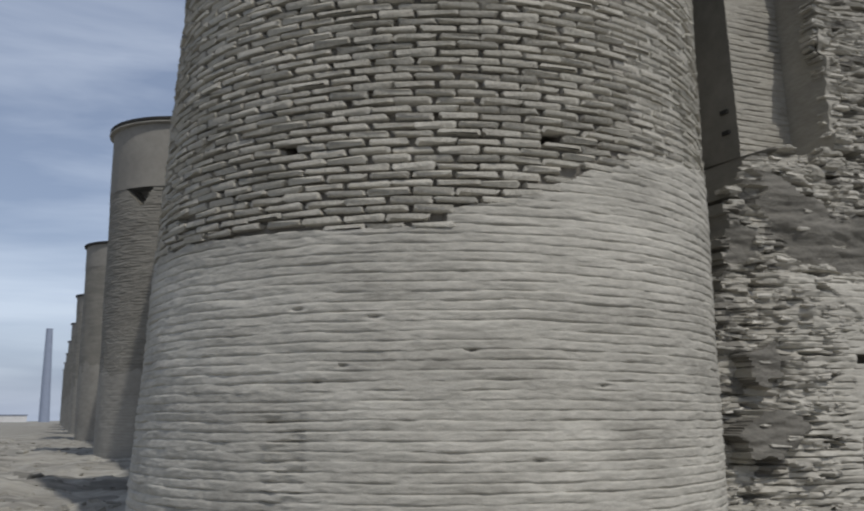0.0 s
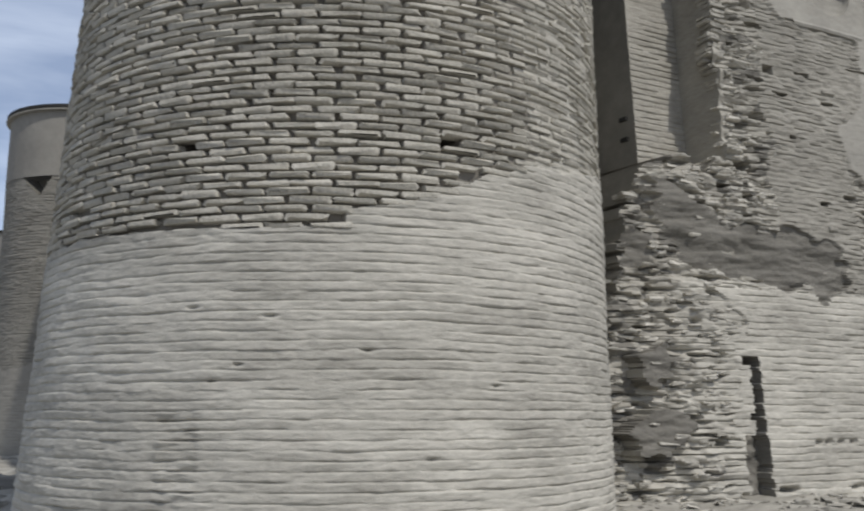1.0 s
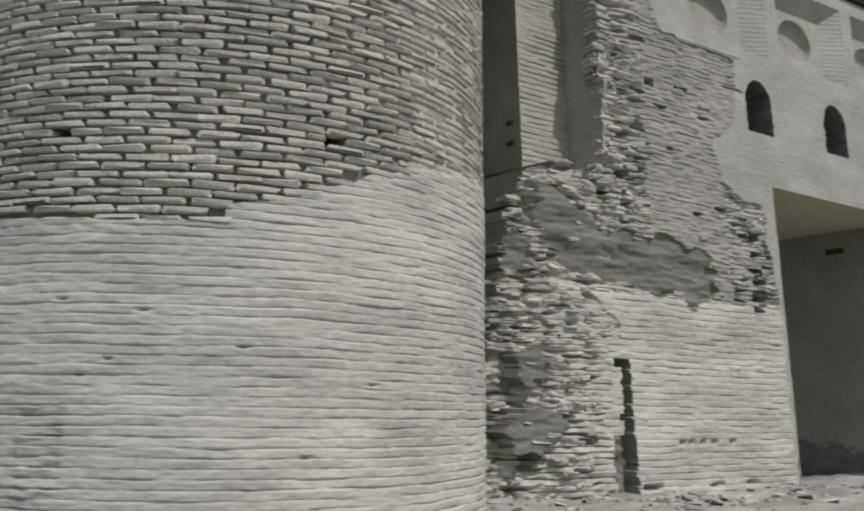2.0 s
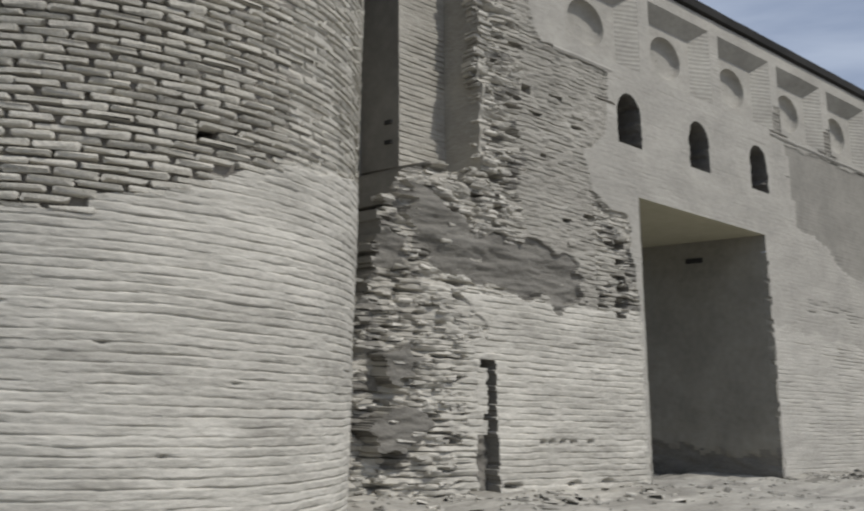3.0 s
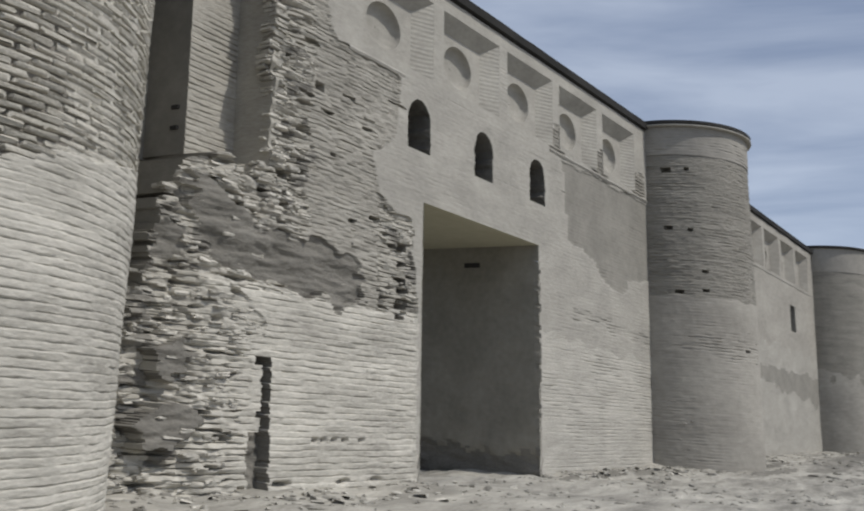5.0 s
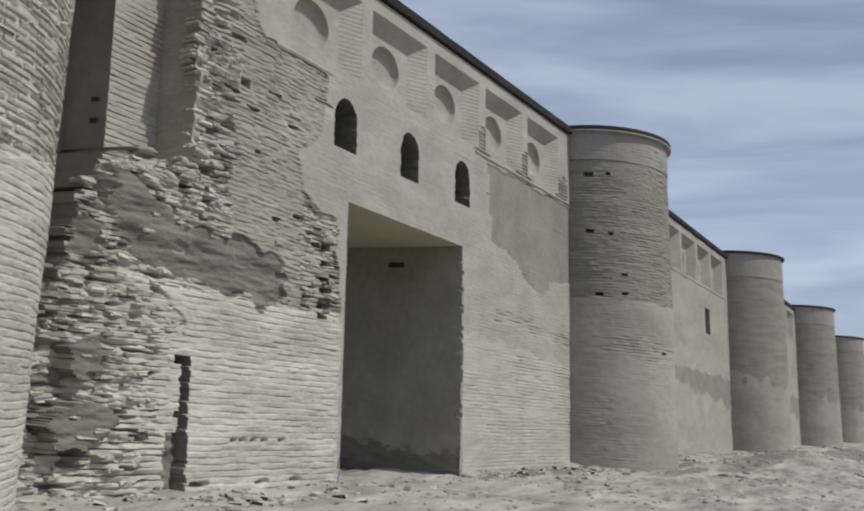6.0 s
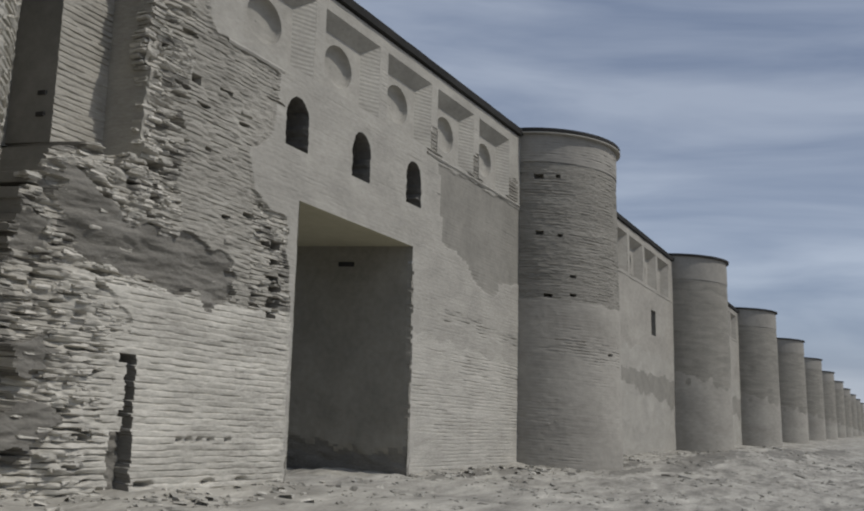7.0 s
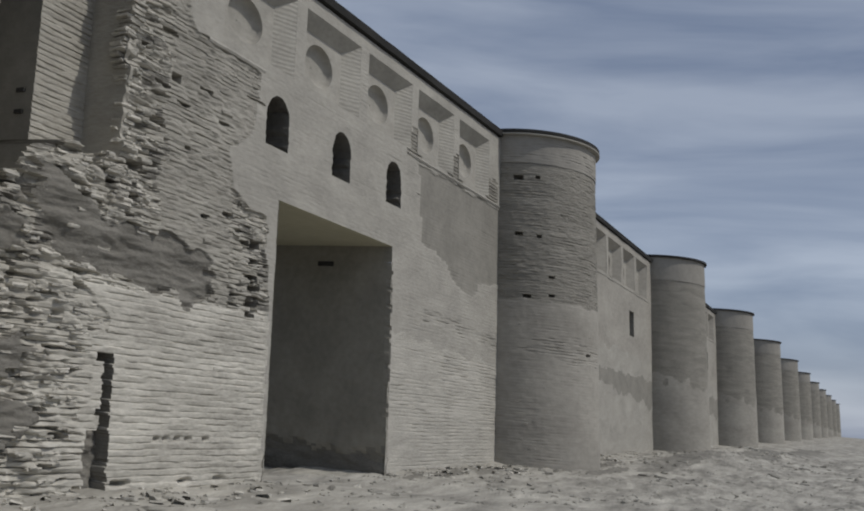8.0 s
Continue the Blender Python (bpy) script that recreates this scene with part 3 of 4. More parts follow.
def frieze_panel(parent, xa, xb):
    """A sunk square with splayed edges and a saucer in its floor."""
    deep = 0.25
    ix0, ix1, iz0, iz1 = xa + 0.06, xb - 0.40, PZ0 + 0.02, PZ1 - 0.27
    rim = [((xa, PZ0), (ix0, iz0)), ((xb, PZ0), (ix1, iz0)), ((xb, PZ1), (ix1, iz1)), ((xa, PZ1), (ix0, iz1))]
    verts = [tuple(wall_point(*o, 0.01)) for o, _ in rim] + [tuple(wall_point(*i, deep)) for _, i in rim]
    cx, cz = (ix0 + ix1) / 2, (iz0 + iz1) / 2 + 0.04
    rx, rz = 0.50, 0.42
    loop = [(cx + rx * math.cos(2 * math.pi * i / 40), cz + rz * math.sin(2 * math.pi * i / 40)) for i in range(40)]
    floor_data = round_hole(ix0, ix1, cz - (iz1 - cz), iz1, loop, lambda x, z: wall_point(x, z, deep))
    low = cz - (iz1 - cz)
    foot = [tuple(wall_point(x, z, deep)) for x, z in ((ix0, iz0), (ix1, iz0), (ix1, low), (ix0, low))]
    bowl_v, bowl_f = [], []
    for k, (s, d) in enumerate(((1.0, 0.0), (0.98, 0.09), (0.84, 0.15), (0.5, 0.18), (0.02, 0.19))):
        bowl_v += [tuple(wall_point(cx + (x - cx) * s, cz + (z - cz) * s, deep + d)) for x, z in loop]
        if k:
            bowl_f += [((k - 1) * 40 + i, (k - 1) * 40 + (i + 1) % 40, k * 40 + (i + 1) % 40, k * 40 + i) for i in range(40)]
    sides = (verts, [(0, 1, 5, 4), (2, 3, 7, 6), (3, 0, 4, 7)])
    p = part("frieze_panel", join(sides, floor_data, (foot, [(0, 1, 2, 3)])), M_PLASTER, parent, "sunk square plaster panel")
    part("splay", ([verts[i] for i in (1, 2, 6, 5)], [(0, 1, 2, 3)]), M_COURSE, p, "bare brick splay")
    part("saucer", (bowl_v, bowl_f), M_PLASTER, p, "round sunk saucer", True)


def build_first_bay():
    rng = random.Random(11)
    bx = [X0, 10.0, X1, 5.35, 5.38, 6.27, 6.30, DOOR[0], DOOR[1], DOOR[1] + 0.1] + [v for w in WINDOWS + PANELS for v in w]
    bz = [-0.6, 7.0, TOP - 0.2, DOOR[2], WZ0, WZ1, PZ0, PZ1]
    xs = lines(bx + [6.0, 6.5], lambda x: 0.025 if 6.0 < x < 6.5 else 0.045 if x < 10 else 0.14)
    zs = lines(bz, lambda z: 0.0133 if z < 8.6 else 0.05)
    wall = mesh_ob("wall_1", *sheet(xs, zs, lambda x, z: tuple(wall_point(x + ragged(x, z), z, recess(x, z) + 0.01)), in_opening), M_PLASTER)
    tagged(wall, "tall ruined and replastered brick curtain wall with a gateway", "wall", kind="structure")
    me = wall.data
    for m in (M_GREY, M_CORE, M_JOINT, M_MORTAR):
        me.materials.append(m)
    slot_of = {"plaster": 0, "grey": 1, "core": 2, "slot": 1, "tooth": 2, "edge": 7, "gap": 2, "chase": 2, "pillar": 7, "rubble": 7, "weather": 5, "fine": 4}
    me.materials.append(M_WEATHER)
    me.materials.append(M_DULL)
    me.materials.append(M_FACE)
    me.materials.append(M_REPAIR)
    grid = len(xs)
    for f in me.polygons:
        a = f.vertices[0]
        px, pz = xs[a % grid], zs[a // grid]
        s = zone(px, pz)
        if s == "plaster" and px > 14.5 and pz < 2.9 - 0.05 * (px - 15) + 0.3 * nz(px * 1.3, pz * 2, 46):
            f.material_index = 8
            continue
        if s in ("plaster", "grey") and fallen(px, pz):
            f.material_index = 6
            continue
        pale = (pz < 2.7 and px > 5.2 + 0.5 * nz(px, pz * 2, 44)) or pz < 0.28 + 0.12 * nz(px * 2, 7.0)
        f.material_index = 2 if s == "rubble" and not pale and nz(px * 2.2, pz * 3.4, 41) > (0.14 if px < 4.9 else 0.22) else (4 if s == "rubble" and pale else slot_of[s])
    me.shade_smooth()
    me.set_sharp_from_angle(angle=radians(40))
    # back face, top, ends
    back = sheet(lines([X0, X1, DOOR[0], DOOR[1]] + [v for w in WINDOWS for v in w], 1.0), lines([-0.6, TOP - 0.2, DOOR[2], WZ0, WZ1], 0.8),
                 lambda x, z: tuple(wall_point(x, z, THICK)), lambda x, z: (DOOR[0] < x < DOOR[1] and z < DOOR[2]) or any(a < x < b and WZ0 < z < WZ1 for a, b in WINDOWS))
    part("back_face", back, M_FAR, wall)
    # gateway: splayless jambs, soffit with its beam
    d0, d1, dz = DOOR
    zl = lines([-0.6, dz - 0.34], 0.05)
    dl = lines([0.0, THICK], 0.12)
    for x, s in ((d0, 1), (d1, -1)):
        jamb = sheet(dl, zl, lambda d, z: tuple(wall_point(x - s * (0.015 * nz(d * 2, z * 2, x) + 0.01 * nz(d * 7, z * 9, x)) - ((s < 0) * s * (0.05 * CHANCE[int(z / 0.09) % 64][33][0] if d < 0.1 else 0.0)) - s * (0.05 + 0.05 * nz(d * 3, z * 6, x)) * min(1.0, max(0.0, (0.42 + 0.3 * nz(d * 1.6, 3.0) - z) / 0.15)), z, d)))
        jamb = part("jamb", jamb, M_JAMB, wall, "rough grey plastered gateway side")
        jamb.data.materials.append(M_CORE)
        for f in jamb.data.polygons:
            f.material_index = int(f.center.z < 0.36 + 0.30 * nz(f.center.y * 1.6, 3.0) + 0.15 * nz(f.center.y * 6, f.center.z * 8, 5))
        part("lintel_end", sheet(dl, [dz - 0.34, dz], lambda d, z: tuple(wall_point(x + 0.006 * s, z, d))), M_JAMB, wall, "plastered beam end")
    part("soffit", sheet(lines([d0, d1], 0.3), dl, lambda x, d: tuple(wall_point(x, dz, d))), M_CONCRETE, wall, "flat concrete gateway ceiling")
    # no holes are cut: flat black blocks paint the shade of two sockets
    for z in (4.78, 5.08):
        part("socket", box(5.31, 5.345, LEAN * z + 0.95, LEAN * z + 1.09, z - 0.025, z + 0.03), M_COPING_HOLE, wall, "near-black block painted as the shade of a square socket")
    # likewise a black block in place of the shaded hole
    part("beam_hole", box(d1 - 0.03, d1 + 0.02, 1.72, 2.10, 4.21, 4.31), M_COPING_HOLE, wall, "near-black block painted as the shade of a square socket")
    # arched windows
    for a, b in WINDOWS:
        loop = arch_loop(a + 0.045, b - 0.045, WZ0 + 0.03, WZ1 - 0.03)
        loop = [(x + (rng.uniform(-0.022, 0.022) if z > WZ0 + 0.06 else 0), z) for x, z in loop]
        front = round_hole(a, b, WZ0, WZ1, loop, lambda x, z: wall_point(x, z, 0.01))
        window = part("window", front, M_PLASTER, wall, "narrow pointed arch window")
        n = len(loop)
        tv = [tuple(wall_point(x + (0.05 * nz(z * 11, d, x) if d > 0.05 else 0), z + (0.04 * nz(x * 9, d, z) if d > 0.05 else 0), d)) for d in (0.01, 0.12, 0.5, 1.6, THICK) for x, z in loop]
        tf = [(k * n + i, k * n + (i + 1) % n, (k + 1) * n + (i + 1) % n, (k + 1) * n + i) for k in range(4) for i in range(n)]
        # reveal gets a darkened colour that stands in for interior shade
        part("reveal", (tv, tf), M_REVEAL_SHADE, window, "deep rough brick reveal with painted shade")
    for a, b in PANELS:
        frieze_panel(wall, a, b)
    # ledge under the frieze and coping
    part("string_ledge", sheet(lines([15.0, X1], 0.1), [0, 1, 2, 3], lambda x, k: tuple(wall_point(x, (6.85, 6.85, 6.89, 6.93)[int(k)] + 0.012 * nz(x * 3, 2.0), (0.03, -0.002, -0.028, 0.012)[int(k)] + 0.006 * nz(x * 5, 4.0)))), M_PLASTER, wall, "thin pale plaster ledge")
    part("string_ledge", sheet(lines([7.9, 9.45], 0.1), [0, 1, 2, 3], lambda x, k: tuple(wall_point(x, (6.78, 6.78, 6.82, 6.86)[int(k)] + 0.015 * nz(x * 3, 2.0), (0.06, 0.012, -0.006, 0.012)[int(k)] + 0.008 * nz(x * 5, 4.0)))), M_PLASTER, wall, "thin pale plaster ledge")
    prof = [(TOP - 0.16, 0.05), (TOP - 0.16, -0.07), (TOP - 0.02, -0.11), (TOP + 0.02, -0.06), (TOP + 0.03, THICK)]
    part("coping", sheet(lines([X0, X1], 0.4), list(range(5)), lambda x, k: tuple(wall_point(x, prof[int(k)][0] + 0.012 * nz(x * 1.3, 5.0), prof[int(k)][1] + 0.01 * nz(x * 2.1, 7.0)))), M_COPING_HOLE, wall, "dark roofing edge")
    # bricks
    piles = {"fine": Pile(), "weather": Pile(), "rubble": Pile()}
    kit = brick_kit("brick", 0.26, 0.062, 0.22, M_RUBBLE, rng, 12, 1.4)
    singles, row, z = 0, 0, -0.25
    up, n = Vector((0, LEAN, 1)).normalized(), Vector((0, -1, LEAN)).normalized()
    t = Vector((1, 0, 0))
    while z < 8.7:
        x = X0 + 0.2 + (row % 2) * 0.14 + rng.uniform(-0.05, 0.05)
        while x < X1:
            w = 0.28 * rng.uniform(0.75, 1.15)
            xc, zc = x + w / 2, z + 0.012 * nz(x * 0.7, row * 0.3)
            x += w
            if in_opening(xc, zc) or any(in_opening(xc + o, zc + q) for o in (-w / 2, w / 2) for q in (-0.04, 0.04)):
                continue
            s = zone(xc, zc)
            if zone(xc - w * 0.45, zc) != s or zone(xc + w * 0.45, zc) != s:
                if s in ("slot", "edge", "tooth", "core", "gap", "chase", "plaster", "grey") or rng.random() < 0.4:
                    continue
            if zc < 1.85 and any(in_chase(xc + o, min(zc, 1.69)) for o in (-0.32, -0.2, -0.1, 0, 0.1, 0.2, 0.32)):
                continue
            deep = recess(xc, zc)
            if s == "plaster":
                continue
            if s == "fine":
                if rng.random() < 0.998:
                    continue
                out = 0.010 + rng.uniform(-0.014, 0.014)
                piles["fine"].add(brick(wall_point(xc, zc, deep), t, up + n * rng.uniform(-.1, .12), n, w - 0.006, 0.060, out, -0.1, rng))
            elif s == "weather":
                if rng.random() < 0.96:
                    continue
                out = rng.uniform(-0.02, 0.02)
                piles["weather"].add(brick(wall_point(xc, zc, deep), t, up, n, w - 0.012, 0.060 * rng.uniform(0.8, 1.1), out, -0.1, rng))
            elif s == "rubble" or (s in ("gap", "core") and rng.random() < (0.40 if zc < 2 else 0.10)) or (s == "slot" and zc < 2.4 and rng.random() < 0.5):
                calm = zc < 2.7 and xc > 5.2 or zc > 4.4 and xc > 6.9
                if rng.random() < (0.3 if calm else 0.45 if xc < 5.0 and zc < 3.9 else 0.2):
                    continue
                for _ in range(2 if s in ("gap", "slot") else 1 if s == "core" else 3):
                    px = xc + rng.uniform(-0.10, 0.10)
                    pz = zc + rng.uniform(-0.02, 0.02)
                    out = rng.uniform(-0.03, 0.014) if calm else rng.uniform(-0.05, 0.03) if s != "core" else rng.uniform(-0.03, 0.02)
                    tt = (t + up * rng.uniform(-.08, .08) + n * rng.uniform(-.15, .15)).normalized()
                    uu = (up + n * rng.uniform(-.35, .35)).normalized()
                    wide, high = 0.10 + (0.14 if calm else 0.22) * rng.random() ** 1.4, rng.uniform(0.025, 0.045 if calm else 0.056)
                    if s == "rubble" and px < 7.0 and pz < 4.4 and singles < 300 and rng.random() < 0.25:
                        single(kit, wall_point(px, pz, deep - out), tt, n, wall, rng, wide / 0.26, high / 0.062, 7)
                        singles += 1
                    else:
                        piles["rubble"].add(brick(wall_point(px, pz, deep), tt, uu, n, wide, high, out, -0.12, rng, 1.9))
        z += COURSE
        row += 1
    # brick ends along the broken edge beside the pillar
    for k in range(49):
        z = 4.45 + COURSE * k
        for _ in range(rng.choice((1, 1, 2))):
            w = rng.uniform(0.16, 0.30)
            x = 6.31 + ragged(6.30, z) + w / 2 - rng.uniform(0.01, 0.09)
            piles["rubble"].add(brick(wall_point(x, z, 0.10), t, up, n, w, rng.uniform(0.04, 0.064), rng.uniform(-0.08, 0.06), -0.22, rng, 1.9))
    part("fine_brickwork", (piles["fine"].verts, piles["fine"].faces), M_MORTAR, wall, "regular pale brick courses", True, "stuff")
    part("weathered_brickwork", (piles["weather"].verts, piles["weather"].faces), M_WEATHER, wall, "weathered brick courses", True, "stuff")
    part("rubble_brickwork", (piles["rubble"].verts, piles["rubble"].faces), M_RUBBLE, wall, "broken bricks of the ruined face", False, "stuff")


build_first_bay()


# ---- towers along the walls ----
def build_tower(name, label, cap, detail, seed, lean=LEAN):
    """A half-round tower about the origin, its back to +y."""
    rng = random.Random(seed)
    tower = empty(name)
    tagged(tower, label, "tower", "round towers along the walls")
    pits = [(-166, 7.83, 3.2, 0.07), (-150.6, 7.87, 1.6, 0.04), (-164.5, 6.24, 2.6, 0.05), (-149.6, 6.20, 1.8, 0.04), (-139.7, 5.11, 1.6, 0.035), (-158.7, 4.54, 2.2, 0.035), (-139.8, 4.60, 1.8, 0.035), (-104.3, 3.12, 2.4, 0.035)] if detail and lean else []
    bound = 4.42 if lean else 2.2

    def place(deg, z, out=0.0):
        a = radians(deg)
        r = RAD + 0.012 * (5 - z) + out
        return Vector((r * math.cos(a), r * math.sin(a) + lean * z, z))

    def skin(deg, z):
        out = 0.02 * nz(deg * 0.06, z * 0.8, seed) + 0.006 * nz(deg * 0.4, z * 6, seed)
        if detail:
            u = radians(deg) * RAD
            out += 0.024 * ripple(u, z, COURSE, seed) + 0.01 * nz(u * 6, z * 14) - 0.006 if z > bound + 0.15 * nz(deg * 0.08, 2) else (0.006 + (0.030 if 2.85 < z + 0.2 * nz(u, 4.0) < 3.42 and -152 + 30 * nz(3.0, z * 5) < deg < -84 else 0) + 0.016 * max(0, nz(u * 0.7, z * 0.5, 51))) * ripple(u, z, COURSE, seed)
        for d, pz, wide, high in pits:
            if abs(deg - d) < wide and abs(z - pz) < high:
                out -= 0.25
        if detail and not lean and 6.45 < z and -44 + 13 * (z - 6.45) / 0.8 > deg > -31 - 24 * (z - 6.45) / 0.8:
            out -= 0.45
        return tuple(place(deg, z, out))

    degs = lines([-215, 35], 1.3 if detail else 2.0)
    zs = lines([-0.8, TOP - cap], 0.0165 if detail else 0.07)
    shaft = part("shaft", sheet(degs, zs, skin), M_FAR, tower, "brick shaft", True)
    shaft.data.materials.append(M_DULL)
    for f in shaft.data.polygons:
        deg, z = degs[f.vertices[0] % len(degs)], zs[f.vertices[0] // len(degs)]
        f.material_index = int(z > bound + 0.25 * nz(deg * 0.06, 2.0, seed) + 0.12 * nz(deg * 0.1, z * 3, seed) if detail else z > 3.3 + 0.5 * nz(deg * 0.03, 2.0, seed) + 0.5 * nz(deg * 0.06, z * 1.5, seed))
    part("cap_band", sheet(degs, lines([TOP - cap, TOP + 0.1], 0.017 if detail and lean else 0.2), lambda d, z: tuple(place(d, z, 0.012 + 0.01 * nz(d * 0.1, z) + (0.016 * ripple(radians(d) * RAD, z, COURSE, seed, 0.285, 0.4, 0.2) if detail and lean else 0)))), M_CAP, tower, "plastered band", True)
    part("coping", cylinder_ring(0, lean * TOP, RAD + 0.05, TOP + 0.1, TOP + 0.2), M_COPING_HOLE, tower, "dark roofing edge")
    if detail:
        part("coping_trim", cylinder_ring(0, lean * TOP, RAD + 0.065, TOP + 0.045, TOP + 0.085), M_PLASTER, tower, "thin pale plaster lip")
        old, low = Pile(), Pile()
        z, row = -0.3, 0
        while z < TOP - cap - 0.05:
            step = math.degrees(0.285 / RAD)
            d = -205 + (row % 2) * step / 2 + rng.uniform(-2, 2)
            while d < 15:
                w = step * rng.uniform(0.85, 1.15)
                mid = d + w / 2
                d += w
                a = radians(mid)
                n, t = Vector((math.cos(a), math.sin(a), lean)), Vector((-math.sin(a), math.cos(a), 0))
                if any(abs(mid - pd) < 5 and abs(z - pz) < 0.07 for pd, pz, _, _ in pits):
                    continue
                upper = z > bound + 0.25 * nz(mid * 0.05, z, 3)
                patch = nz(mid * 0.03, z * 0.5, 21) > 0.12 or (2.9 < z < 3.4 and -115 < mid < -75)
                if upper and rng.random() < 0.03:
                    old.add(brick(place(mid, z), t, Vector((0, 0, 1)), n, radians(w) * RAD - 0.012, 0.062 * rng.uniform(0.8, 1.1), rng.uniform(-0.03, 0.0), -0.12, rng))
                elif not upper and rng.random() < (0.12 if patch else 0.02):
                    low.add(brick(place(mid, z), t, Vector((0, 0, 1)) + n * rng.uniform(-.1, .12), n, radians(w) * RAD, 0.066, rng.uniform(-0.02, 0.0), -0.1, rng, 0.8))
            z += COURSE
            row += 1
        part("old_brickwork", (old.verts, old.faces), M_DULL, tower, "weathered brick courses", True, "stuff")
        part("repaired_brickwork", (low.verts, low.faces), M_FAR, tower, "pale repaired courses", True, "stuff")
    return tower


near_tower = build_tower("round_tower", "half-round brick tower with weathered upper courses and dark coping", 0.75, True, 5)
near_tower.location = (FIRST + RAD, 0, 0.0)
far_tower = build_tower("round_tower", "half-round buff brick tower with plastered cap and dark coping", 0.95, False, 6)
far_tower.location = (FIRST + RAD + PITCH, 0, 0)
for i in range(2, 11):
    copy_thing(far_tower, pose(FIRST + RAD + PITCH * i, 0, 0.012 * i))

# towers of the side wall
SIDE = math.degrees(0.0455)
side_near = build_tower("round_tower", "half-round brick tower in shade with a deep plastered cap", 1.75, True, 8, 0.0)
side_far = build_tower("round_tower", "half-round buff brick tower with plastered cap and dark coping", 0.95, False, 9, 0.0)


def on_side(s, out=0.0):
    a = radians(SIDE)
    return s * math.sin(a) - out * math.cos(a), s * math.cos(a) + out * math.sin(a)


side_near.matrix_basis = pose(*on_side(19.6, -0.15), 0, 0, 0, -90 - SIDE)
for i in range(1, 8):
    if i == 1:
        side_far.matrix_basis = pose(*on_side(19.6 + PITCH), 0, 0, 0, -90 - SIDE)
    else:
        copy_thing(side_far, pose(*on_side(19.6 + PITCH * i), 0, 0, 0, -90 - SIDE))


# ---- further bays ----
def build_bay(name, label, lean=LEAN):
    """A plain stretch of wall between two towers, with its frieze; from x = 0 to LONG, face to -y."""
    long = PITCH - 2 * RAD + 0.6
    panels = [(0.9 + 2.42 * i, 2.98 + 2.42 * i) for i in range(6)]
    slit = (11.6, 12.4, 5.0, 6.05)

    def hole(x, z):
        return any(a < x < b and PZ0 < z < PZ1 for a, b in panels) or (slit[0] < x < slit[1] and slit[2] < z < slit[3])

    def place(x, z, deep=0.0):
        return Vector((x, lean * z + deep, z))

    wall = mesh_ob(name, *sheet(lines([0, long, slit[0], slit[1]] + [v for p in panels for v in p], 0.13), lines([-0.8, TOP - 0.2, slit[2], slit[3], PZ0, PZ1], 0.08),
                                lambda x, z: tuple(place(x, z, 0.02 * nz(x, z))), hole), M_FAR)
    tagged(wall, label, "wall", kind="structure")
    wall.data.materials.append(M_PLASTER)
    wall.data.materials.append(M_GREY)
    for f in wall.data.polygons:
        x, z = f.center.x, f.center.z
        wander = 0.35 * nz(x * 0.9, 2.0) + 0.22 * nz(x * 2.2, z * 2.2)
        low, mid, high = 3.4 - 0.08 * x + wander, 3.35 + 0.5 * wander, 4.25 - wander
        f.material_index = (2 if low < z < mid else 1) if z < high else 0
    for xa, xb in panels:
        ix0, ix1, iz0, iz1 = xa + 0.1, xb - 0.34, PZ0 + 0.04, PZ1 - 0.26
        rim = [((xa, PZ0), (ix0, iz0)), ((xb, PZ0), (ix1, iz0)), ((xb, PZ1), (ix1, iz1)), ((xa, PZ1), (ix0, iz1))]
        verts = [tuple(place(*o)) for o, _ in rim] + [tuple(place(*i, 0.3)) for _, i in rim]
        cx, cz = (ix0 + ix1) / 2, (iz0 + iz1) / 2
        loop = [(cx + 0.5 * math.cos(2 * math.pi * i / 24), cz + 0.42 * math.sin(2 * math.pi * i / 24)) for i in range(24)]
        p = part("frieze_panel", join((verts, [(i, (i + 1) % 4, 4 + (i + 1) % 4, 4 + i) for i in range(4)]), round_hole(ix0, ix1, iz0, iz1, loop, lambda x, z: place(x, z, 0.3))), M_FAR, wall)
        bv = [tuple(place(cx + (x - cx) * s, cz + (z - cz) * s, 0.3 + d)) for s, d in ((1, 0), (0.9, 0.1), (0.5, 0.16), (0.02, 0.17)) for x, z in loop]
        part("saucer", (bv, [(k * 24 + i, k * 24 + (i + 1) % 24, k * 24 + 24 + (i + 1) % 24, k * 24 + 24 + i) for k in range(3) for i in range(24)]), M_FAR, p, "", True)
    a, b, z0, z1 = slit
    tv = [tuple(place(x, z, d)) for d in (0, 2.0) for x, z in ((a, z0), (b, z0), (b, z1), (a, z1))]
    part("window", (tv, [(i, (i + 1) % 4, 4 + (i + 1) % 4, 4 + i) for i in range(4)] + [(4, 5, 6, 7)]), M_GREY, wall, "narrow deep window slit")
    prof = [(TOP - 0.16, 0.05), (TOP - 0.16, -0.07), (TOP - 0.02, -0.11), (TOP + 0.02, -0.06), (TOP + 0.03, THICK), (-0.8, THICK)]
    part("coping", sheet([0, long], [0, 1, 2, 3, 4], lambda x, k: tuple(place(x, *prof[int(k)]))), M_COPING_HOLE, wall, "dark roofing edge")
    part("back_face", sheet([0, long], [-0.8, TOP], lambda x, z: tuple(place(x, z, THICK))), M_FAR, wall)
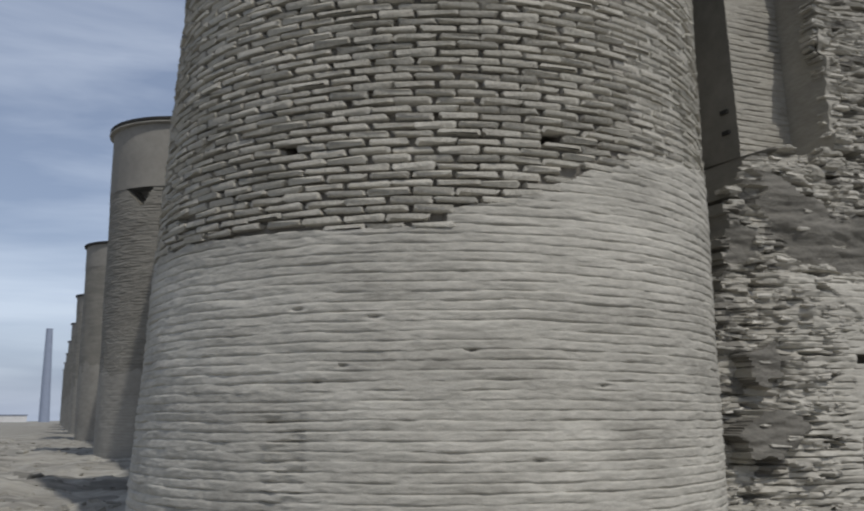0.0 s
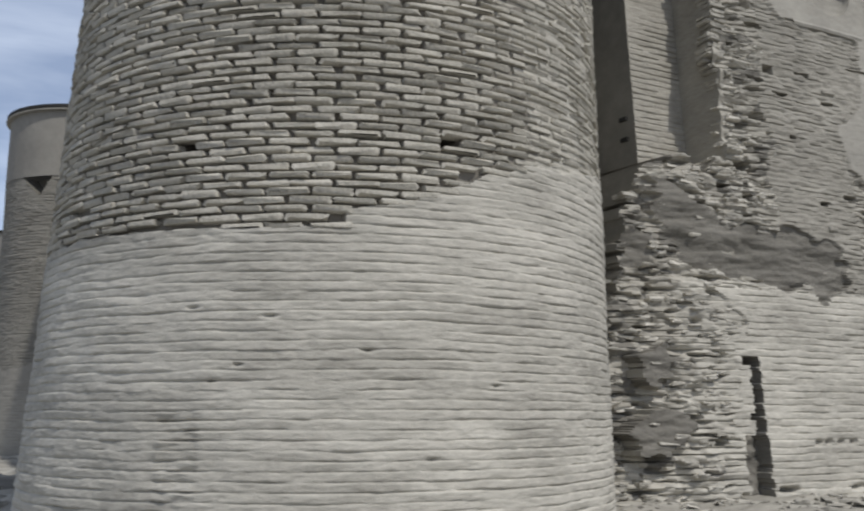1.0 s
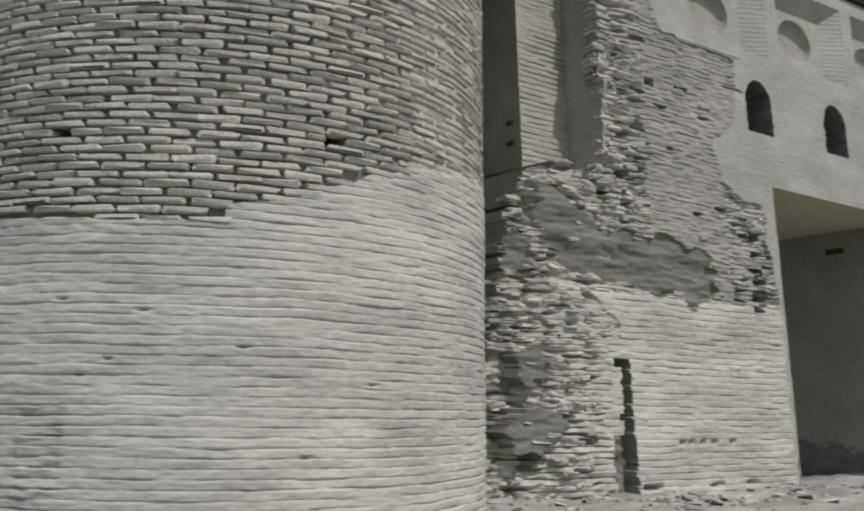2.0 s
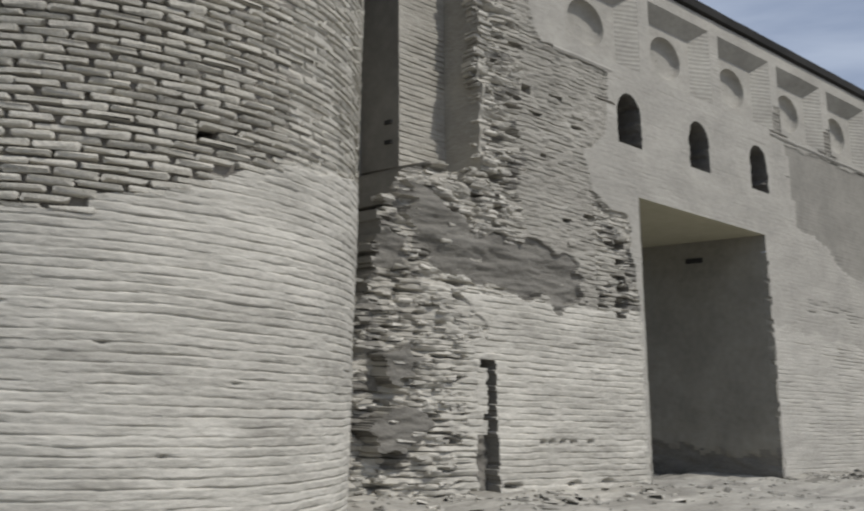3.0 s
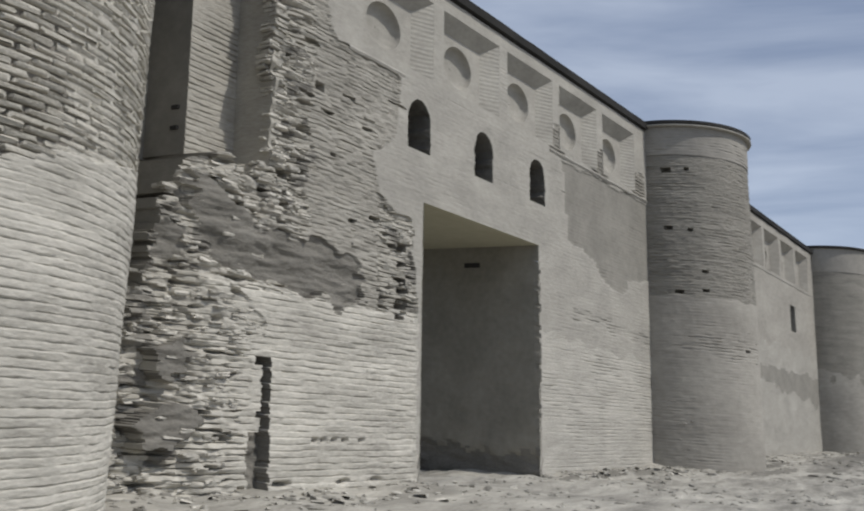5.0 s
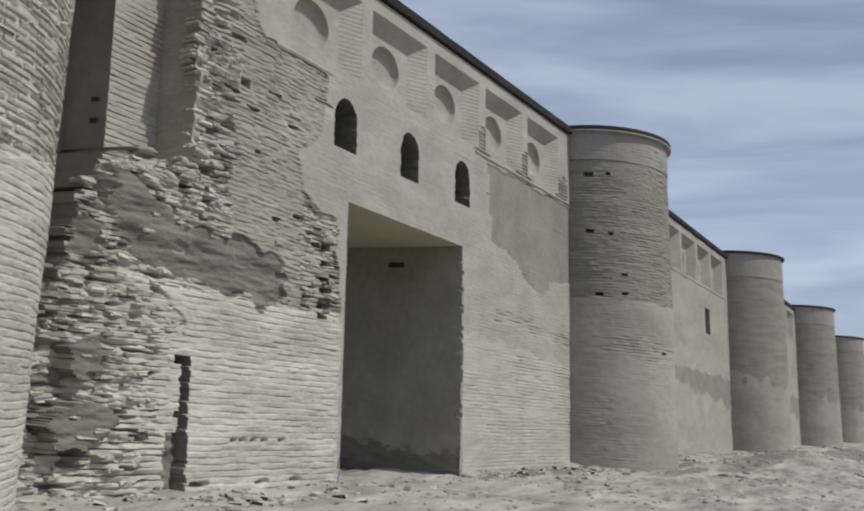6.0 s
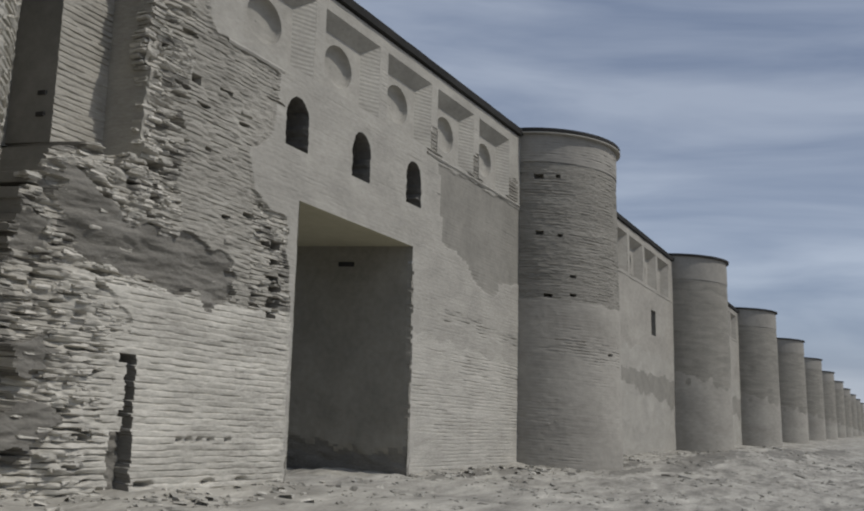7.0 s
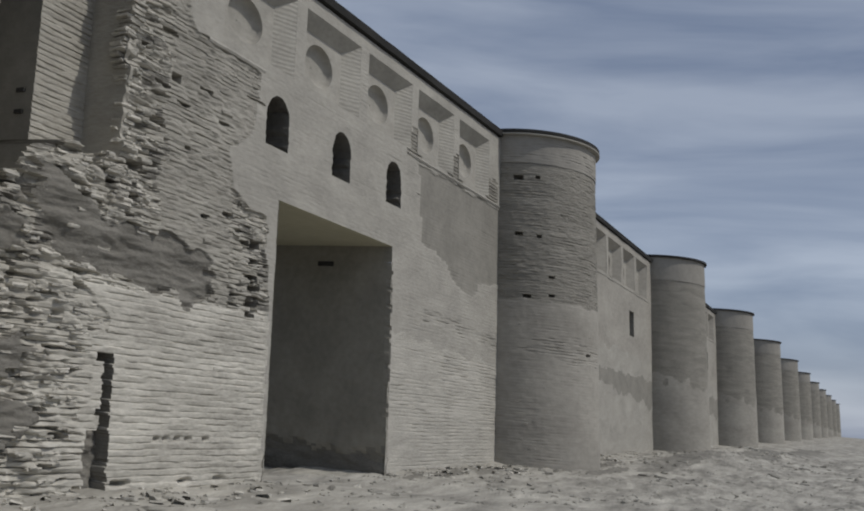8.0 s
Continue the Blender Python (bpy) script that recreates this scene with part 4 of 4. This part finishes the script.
    part("string_ledge", sheet([0, long], [0, 1, 2, 3], lambda x, k: tuple(place(x, (6.84, 6.84, 6.88, 6.92)[int(k)], (0.03, 0.0, -0.025, 0.02)[int(k)]))), M_PLASTER, wall, "thin pale ledge")
    return wall


bay = build_bay("wall_2", "high plastered brick curtain wall with a frieze of sunk panels")
bay.location = (FIRST + 2 * RAD - 0.3, 0, 0)
for i in range(1, 10):
    copy_thing(bay, pose(FIRST + 2 * RAD - 0.3 + PITCH * i, 0, 0.012 * i)).name = "wall_%d" % (i + 2)
side_bay = build_bay("wall_20", "high shaded brick side wall with a frieze of sunk panels", 0.0)
side_bay.matrix_basis = pose(*on_side(19.6 - RAD + 0.3), 0, 0, 0, -90 - SIDE)
for i in range(1, 8):
    x, y = on_side(19.6 - RAD + 0.3 + PITCH * i)
    copy_thing(side_bay, pose(x, y, 0, 0, 0, -90 - SIDE)).name = "wall_%d" % (i + 20)


# ---- distance ----
def build_distance():
    mast = empty("distant_mast", (11.2, 388, 0))
    tagged(mast, "tall slender mast hazy in the distance", "mast")
    n = 12
    v = [((2.0 - 0.8 * k) * math.cos(2 * math.pi * i / n), (2.0 - 0.8 * k) * math.sin(2 * math.pi * i / n), 36 * k) for k in (0, 0.5, 1) for i in range(n)]
    part("shaft", (v, [(k * n + i, k * n + (i + 1) % n, k * n + n + (i + 1) % n, k * n + n + i) for k in (0, 1) for i in range(n)] + [tuple(range(2 * n, 3 * n))]), M_HAZE, mast, "", True)
    house = empty("distant_house", (-3.0, 291, 0.4))
    tagged(house, "low whitewashed house far off on the plain", "house")
    part("walls", box(-7, 6, -4, 4, -0.5, 2.2), M_WHITE, house)
    part("roof", box(-7.2, 6.2, -4.2, 4.2, 2.2, 2.5), M_HAZE, house)


build_distance()


# ---- loose stones at the wall's foot ----
def build_stones():
    rng = random.Random(21)
    pile = Pile()
    for _ in range(300):
        x = rng.uniform(3.8, 30)
        y = -abs(rng.gauss(0, 0.9)) - 0.05
        if DOOR[0] < x < DOOR[1] and rng.random() < 0.7:
            continue
        s = 0.02 + 0.07 * rng.random() ** 3
        c = Vector((x, y, ground_z(x, y) + s * 0.02))
        t = Vector((rng.uniform(-1, 1), rng.uniform(-1, 1), rng.uniform(-.3, .3))).normalized()
        u = Vector((rng.uniform(-.4, .4), rng.uniform(-.4, .4), 1)).normalized()
        n = t.cross(u).normalized()
        pile.add(brick(c, t, n.cross(t), n, s * rng.uniform(1, 2.2), s * rng.uniform(0.6, 1), s * 0.5, -s * 0.5, rng, 1.6))
    tagged(mesh_ob("rubble_stones", pile.verts, pile.faces, M_RUBBLE), "loose brick rubble scattered along the wall foot", "rubble", kind="stuff")



def build_clods():
    """Flat clods and crusts of dried mud along the wall."""
    rng = random.Random(33)
    pile = Pile()
    for _ in range(2600):
        x = 3.5 + 46 * rng.random() ** 1.6
        y = -0.1 - 8.5 * rng.random() ** 1.5
        if (nz(x * 0.45, y * 0.9, 61) < -0.05 and rng.random() < 0.8) or (x < 10 and rng.random() < 0.5):
            continue
        s = (0.02 + 0.09 * rng.random() ** 2.5) * (1 + x * 0.025)
        c = Vector((x, y, ground_z(x, y)))
        a = rng.uniform(0, math.pi)
        t = Vector((math.cos(a), 0.5 * math.sin(a), rng.uniform(-.1, .1))).normalized()
        n = Vector((rng.uniform(-.25, .25), rng.uniform(-.25, .25), 1)).normalized()
        pile.add(brick(c, t, n.cross(t).normalized(), n, s * rng.uniform(1.2, 2.6), s * rng.uniform(0.7, 1.3), s * rng.uniform(0.05, 0.30), -s * 0.3, rng, 2.2))
    for _ in range(420):
        x, y = rng.uniform(-4.5, 0.2), 2.0 + 40 * rng.random() ** 2
        s = (0.02 + 0.10 * rng.random() ** 2.5) * (1 + y * 0.03)
        a = rng.uniform(0, math.pi)
        t, n = Vector((math.cos(a), math.sin(a), 0.0)), Vector((rng.uniform(-.25, .25), rng.uniform(-.25, .25), 1)).normalized()
        pile.add(brick(Vector((x, y, ground_z(x, y))), t, n.cross(t).normalized(), n, s * rng.uniform(1.2, 2.4), s * rng.uniform(0.7, 1.3), s * rng.uniform(0.1, 0.4), -s * 0.3, rng, 2.2))
    tagged(mesh_ob("dirt_clods", pile.verts, pile.faces, M_CLOD), "flat clods of dried mud and rubble on the ground", "clods", kind="stuff")


build_stones()
build_clods()


def build_loose_bricks():
    """Single broken bricks and one dark stone lying on the dirt."""
    rng = random.Random(55)
    shapes = brick_kit("loose_brick", 0.24, 0.065, 0.13, M_RUBBLE, rng, 6, 1.6)
    for i in range(44):
        x = 4.6 + 4.6 * rng.random() if i < 18 else rng.uniform(15.0, 30.0)
        y = -0.35 - 1.3 * rng.random() ** 1.5
        k = rng.uniform(0.45, 0.95)
        ob = new("loose_brick", rng.choice(shapes))
        ob.matrix_basis = pose(x, y, ground_z(x, y) + 0.028 * k, rng.uniform(-14, 14), rng.uniform(-10, 10), rng.uniform(0, 360)) @ Matrix.Diagonal((k, k, k, 1))
        tagged(ob, "pale broken brick lying on dry dirt", "brick", "loose bricks at the wall foot")


build_loose_bricks()
